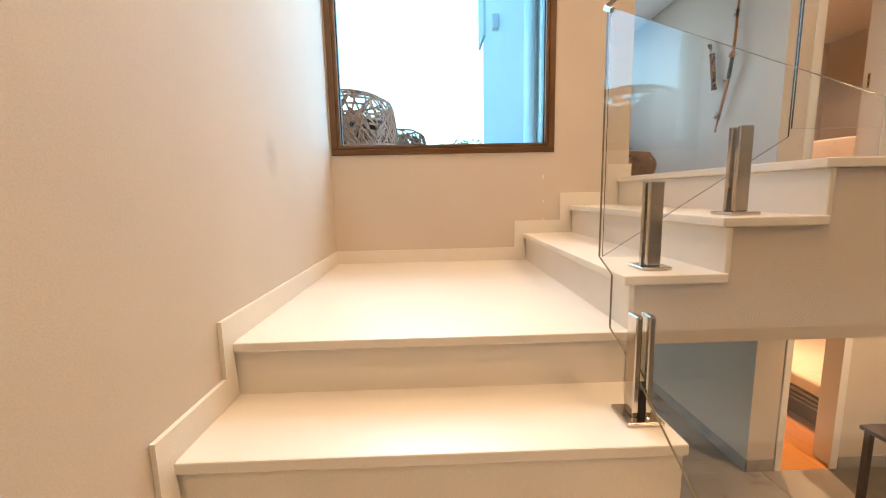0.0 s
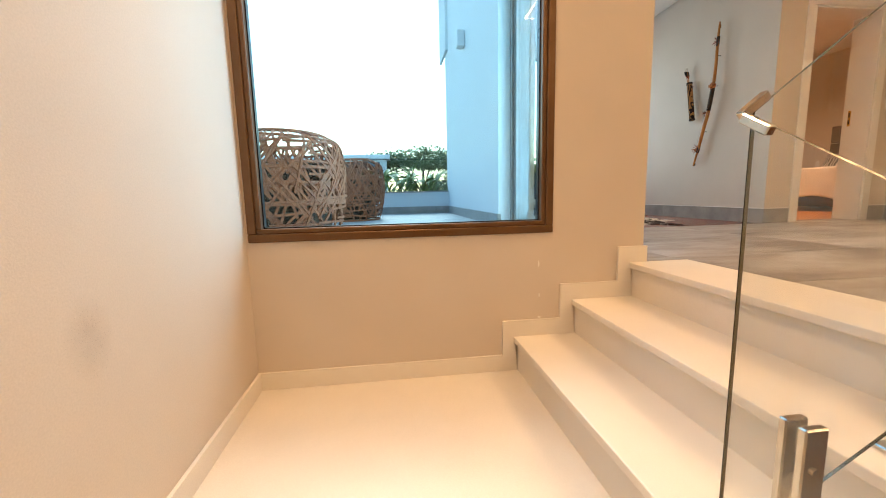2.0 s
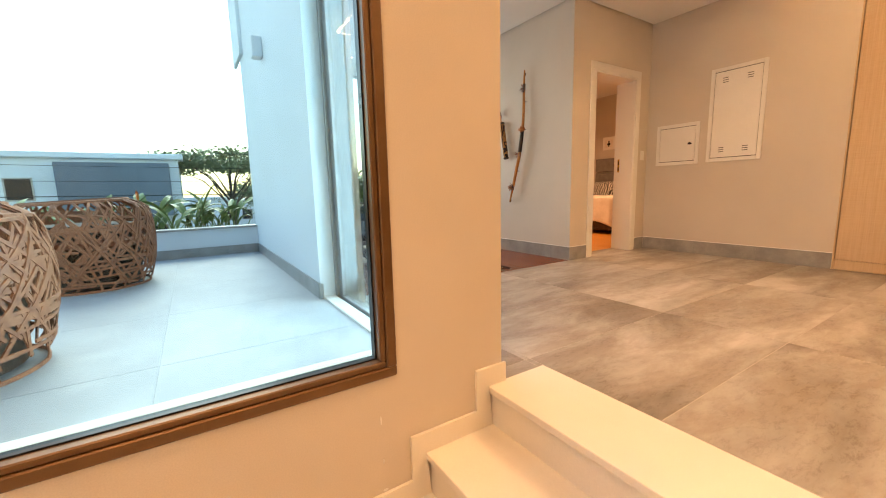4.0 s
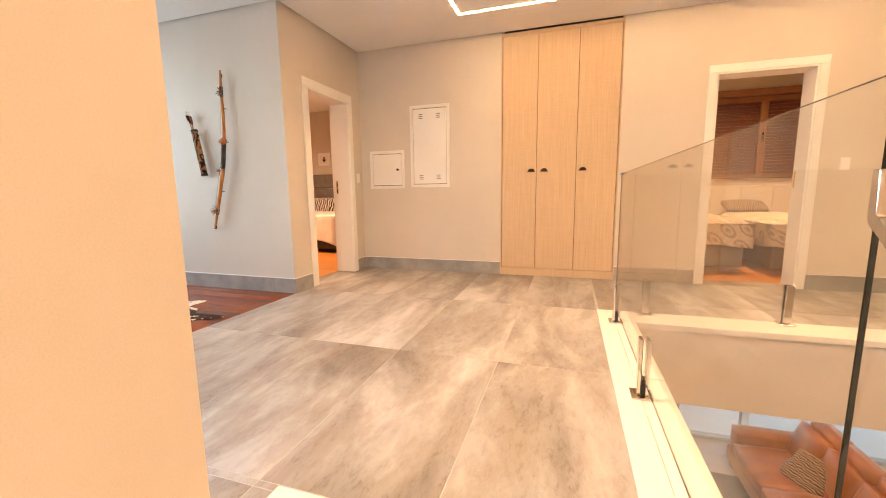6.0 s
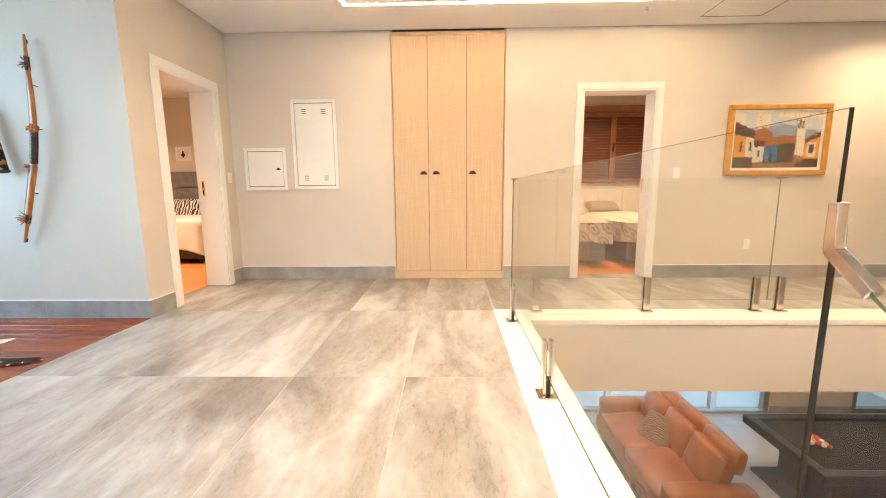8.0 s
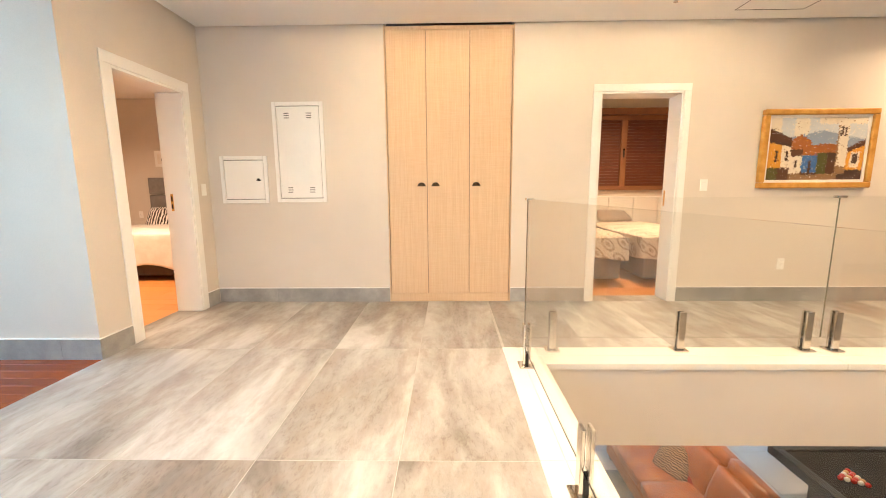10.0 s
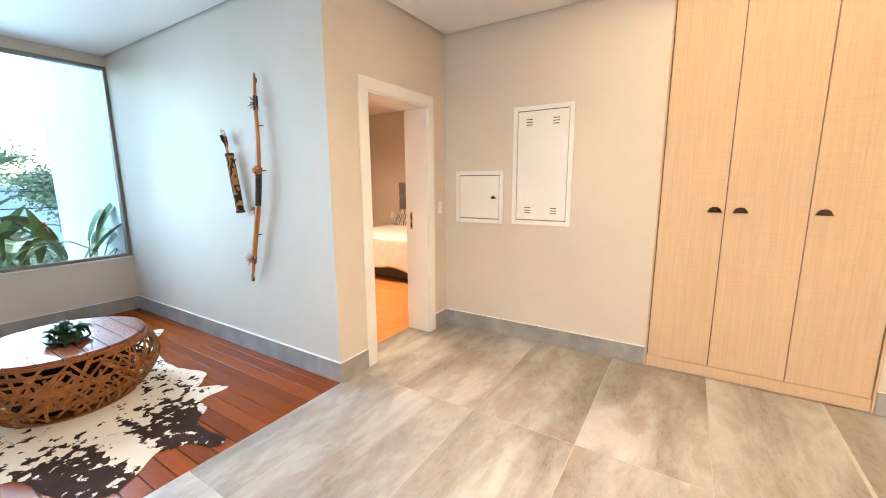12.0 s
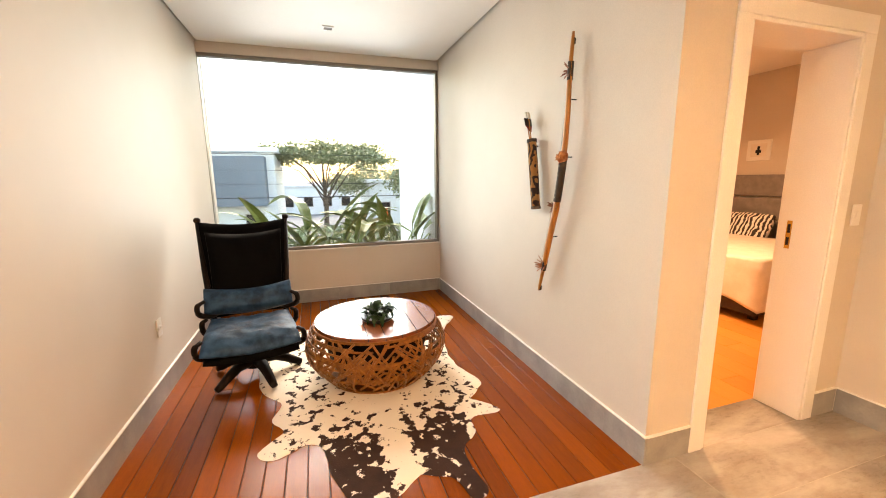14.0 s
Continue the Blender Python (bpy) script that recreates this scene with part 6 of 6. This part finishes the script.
def lay(parent, xs, ys, region, mat, z0, z1, name="tile"):
    X0, Y0, X1, Y1 = region
    for a, b in zip(xs, xs[1:]):
        for c, d in zip(ys, ys[1:]):
            x0, x1, y0, y1 = max(a, X0), min(b, X1), max(c, Y0), min(d, Y1)
            if x1 - x0 > 0.02 and y1 - y0 > 0.02:
                piece(name, parent, x0 + JT, y0 + JT, z0, x1 - JT, y1 - JT, z1, mat)


lay(hall_floor, TX, TY, (XD, 2.018, KX0 - 0.001, YC), M_TILE, -0.008, 0.0)
lay(hall_floor, TX, TY, (XD, YA, -0.001, 2.018), M_TILE, -0.008, 0.0)
lay(hall_floor, TX, [4.413 + 0.018, 5.655], (KX0, KY1, 9.0, YC), M_TILE, -0.008, 0.0)
piece("threshold", hall_floor, XD - 0.24, D1[0] + 0.02, -0.008, XD - 0.001, D1[1] - 0.02, 0.0, M_TILE)
piece("threshold", hall_floor, D2[0] + 0.02, YC + 0.001, -0.008, D2[1] - 0.02, YC + 0.22, 0.0, M_TILE)

deck = thing("floor_boards", (0, 0, 0), 0, "glossy red hardwood floor boards", "floor", kind="structure")
rnd = random.Random(3)
PW = 0.099
y = YA + 0.002
while y < YB - 0.01:
    y1 = min(y + PW, YB - 0.001)
    cut = rnd.uniform(XW + 0.7, XD - 0.7)
    for a, b in ((XW + 0.001, cut - 0.001), (cut + 0.001, XD - 0.002)):
        piece("board", deck, a, y + 0.002, -0.006, b, y1 - 0.002, 0.0, M_DECK, 0.0025)
    y += PW

bedfloor = thing("bedroom_boards", (0, 0, 0), 0, "orange wood-look bedroom floor boards", "floor", kind="structure")
for X0, Y0, X1, Y1 in ((-5.5, YB + 0.2, XD - 0.24, 8.47), (1.8, YC + 0.22, 5.3, 8.64)):
    k, y = 0, Y0
    while y < Y1 - 0.01:
        x = X0 - (k * 0.53) % 1.2
        while x < X1:
            a, b = max(x, X0), min(x + 1.2, X1)
            if b - a > 0.03:
                piece("board", bedfloor, a + 0.0008, y + 0.0008, -0.01, b - 0.0008, min(y + 0.19, Y1) - 0.0008, -0.002, M_LAMI, 0.001)
            x += 1.2
        y += 0.19
        k += 1

low_tiles = thing("floor_tiles_low", (0, 0, 0), 0, "large pale grey porcelain tiles of the living room", "floor", kind="structure")
lay(low_tiles, [-1.03 + 0.9 * k for k in range(12)], [1.1 + 0.9 * k for k in range(9)], (-1.03, 1.1, 9.0, 7.8), M_LOWFLOOR, LOW - 0.009, LOW)
lay(low_tiles, [-6 + 1.2 * k for k in range(6)], [YL + 0.95 * k for k in range(6)], (-6.0, YL, -1.03, 3.64), M_LOWFLOOR, LOW - 0.009, LOW)
lay(low_tiles, [-1.03 + 0.9 * k for k in range(4)], [YL, 1.1], (-1.03, YL, 1.3, 1.1), M_LOWFLOOR, LOW - 0.009, LOW)
low_boards = thing("floor_boards_low", (0, 0, 0), 0, "orange wood-look boards of the lower bedroom", "floor", kind="structure")
for k in range(20):
    piece("board", low_boards, -6.0, 3.841 + k * 0.2, LOW - 0.009, -1.031, 4.039 + k * 0.2, LOW, M_LAMI, 0.001)

terrace = thing("terrace_tiles", (0, 0, 0), 0, "pale grey porcelain terrace tiles", "floor", kind="structure")
lay(terrace, [-4.46 + 0.9 * k for k in range(6)], [1.436 - 0.9 * k for k in range(5, -1, -1)], (-4.46, -2.99, -0.2, 1.436), M_TERR, TZ - 0.008, TZ)

skirt = thing("skirting_tiles", (0, 0, 0), 0, "grey cement-look skirting tiles", "skirting", kind="structure")
SH, ST = 0.148, 0.011


def skirting(axis, plane, a, b, side, z=0.0, h=SH, step=0.6, parent=None):
    """A run of skirting pieces on a wall; side is the way that they stand out."""
    parent = parent or skirt
    if z == 0:
        q0, q1 = min(plane + side * 0.0005, plane + side * 0.0145), max(plane + side * 0.0005, plane + side * 0.0145)
        bead = boxes((a, q0, h, b, q1, h + 0.006)) if axis == "y" else boxes((q0, a, h, q1, b, h + 0.006))
        # White strip put on for the highlight along the skirting's upper edge.
        part("lip_highlight", bead, M_WHITE, parent, "thin white strip added for the highlight along the top")
    k = a
    while k < b - 0.01:
        e = min(k + step, b)
        p0, p1 = sorted((plane + side * 0.0008, plane + side * ST))
        if axis == "y":
            piece("skirting_tile", parent, k + 0.0008, p0, z + 0.0005, e - 0.0008, p1, z + h, M_SKIRT, 0.002)
        else:
            piece("skirting_tile", parent, p0, k + 0.0008, z + 0.0005, p1, e - 0.0008, z + h, M_SKIRT, 0.002)
        k = e


skirting("y", YC, XD + 0.012, 0.138, -1, step=0.61)
skirting("y", YC, 1.397, D2[0] - 0.072, -1)
skirting("y", YC, D2[1] + 0.072, 8.99, -1)
skirting("x", XD, YB + 0.0, D1[0] - 0.087, 1)
skirting("x", XD, D1[1] + 0.087, YC - 0.012, 1)
skirting("y", YB, XW + 0.012, XD + 0.011, -1)
skirting("x", XW, YA + 0.012, YB - 0.012, 1)
skirting("y", YA, XW + 0.012, -1.56, 1)
skirting("y", 3.64, -5.9, -1.03, -1, LOW, 0.13)
skirting("x", -1.03, 3.64, 3.92, 1, LOW, 0.13)
skirting("x", -1.03, 4.60, 7.78, 1, LOW, 0.13)
skirting("y", 7.8, 6.46, 7.89, -1, LOW, 0.13)
for y, z, w, h in ((1.215, -0.260, 0.011, 0.005), (1.213, -0.146, 0.004, 0.010), (1.209, 0.012, 0.004, 0.018)):
    cb = bmesh.new()
    bmesh.ops.create_icosphere(cb, subdivisions=2, radius=1.0)
    for v_ in cb.verts:
        k = 1 + 0.35 * noise.noise(v_.co * 2.3 + Vector((z * 40, 0, 0)))
        v_.co = Vector((v_.co.x * 0.0012, v_.co.y * w * k, v_.co.z * h * k))
    chip = part("paint_chip", cb, M_WHITE)
    chip.matrix_basis = pose(0.0008, y, z)
    tagged(chip, "tiny white chip in the wall paint", "chip", kind="structure")
sb = bmesh.new()
bmesh.ops.create_circle(sb, cap_ends=True, segments=32, radius=1.0)
scuff = part("wall_scuff", sb, scuff_material())
scuff.matrix_basis = pose(0.94, YL + 0.0015, 0.08, -90, 0, 0) @ Matrix.Diagonal((0.075, 0.105, 1, 1))
tagged(scuff, "faint grey scuff mark on the stair wall", "stain", kind="structure")
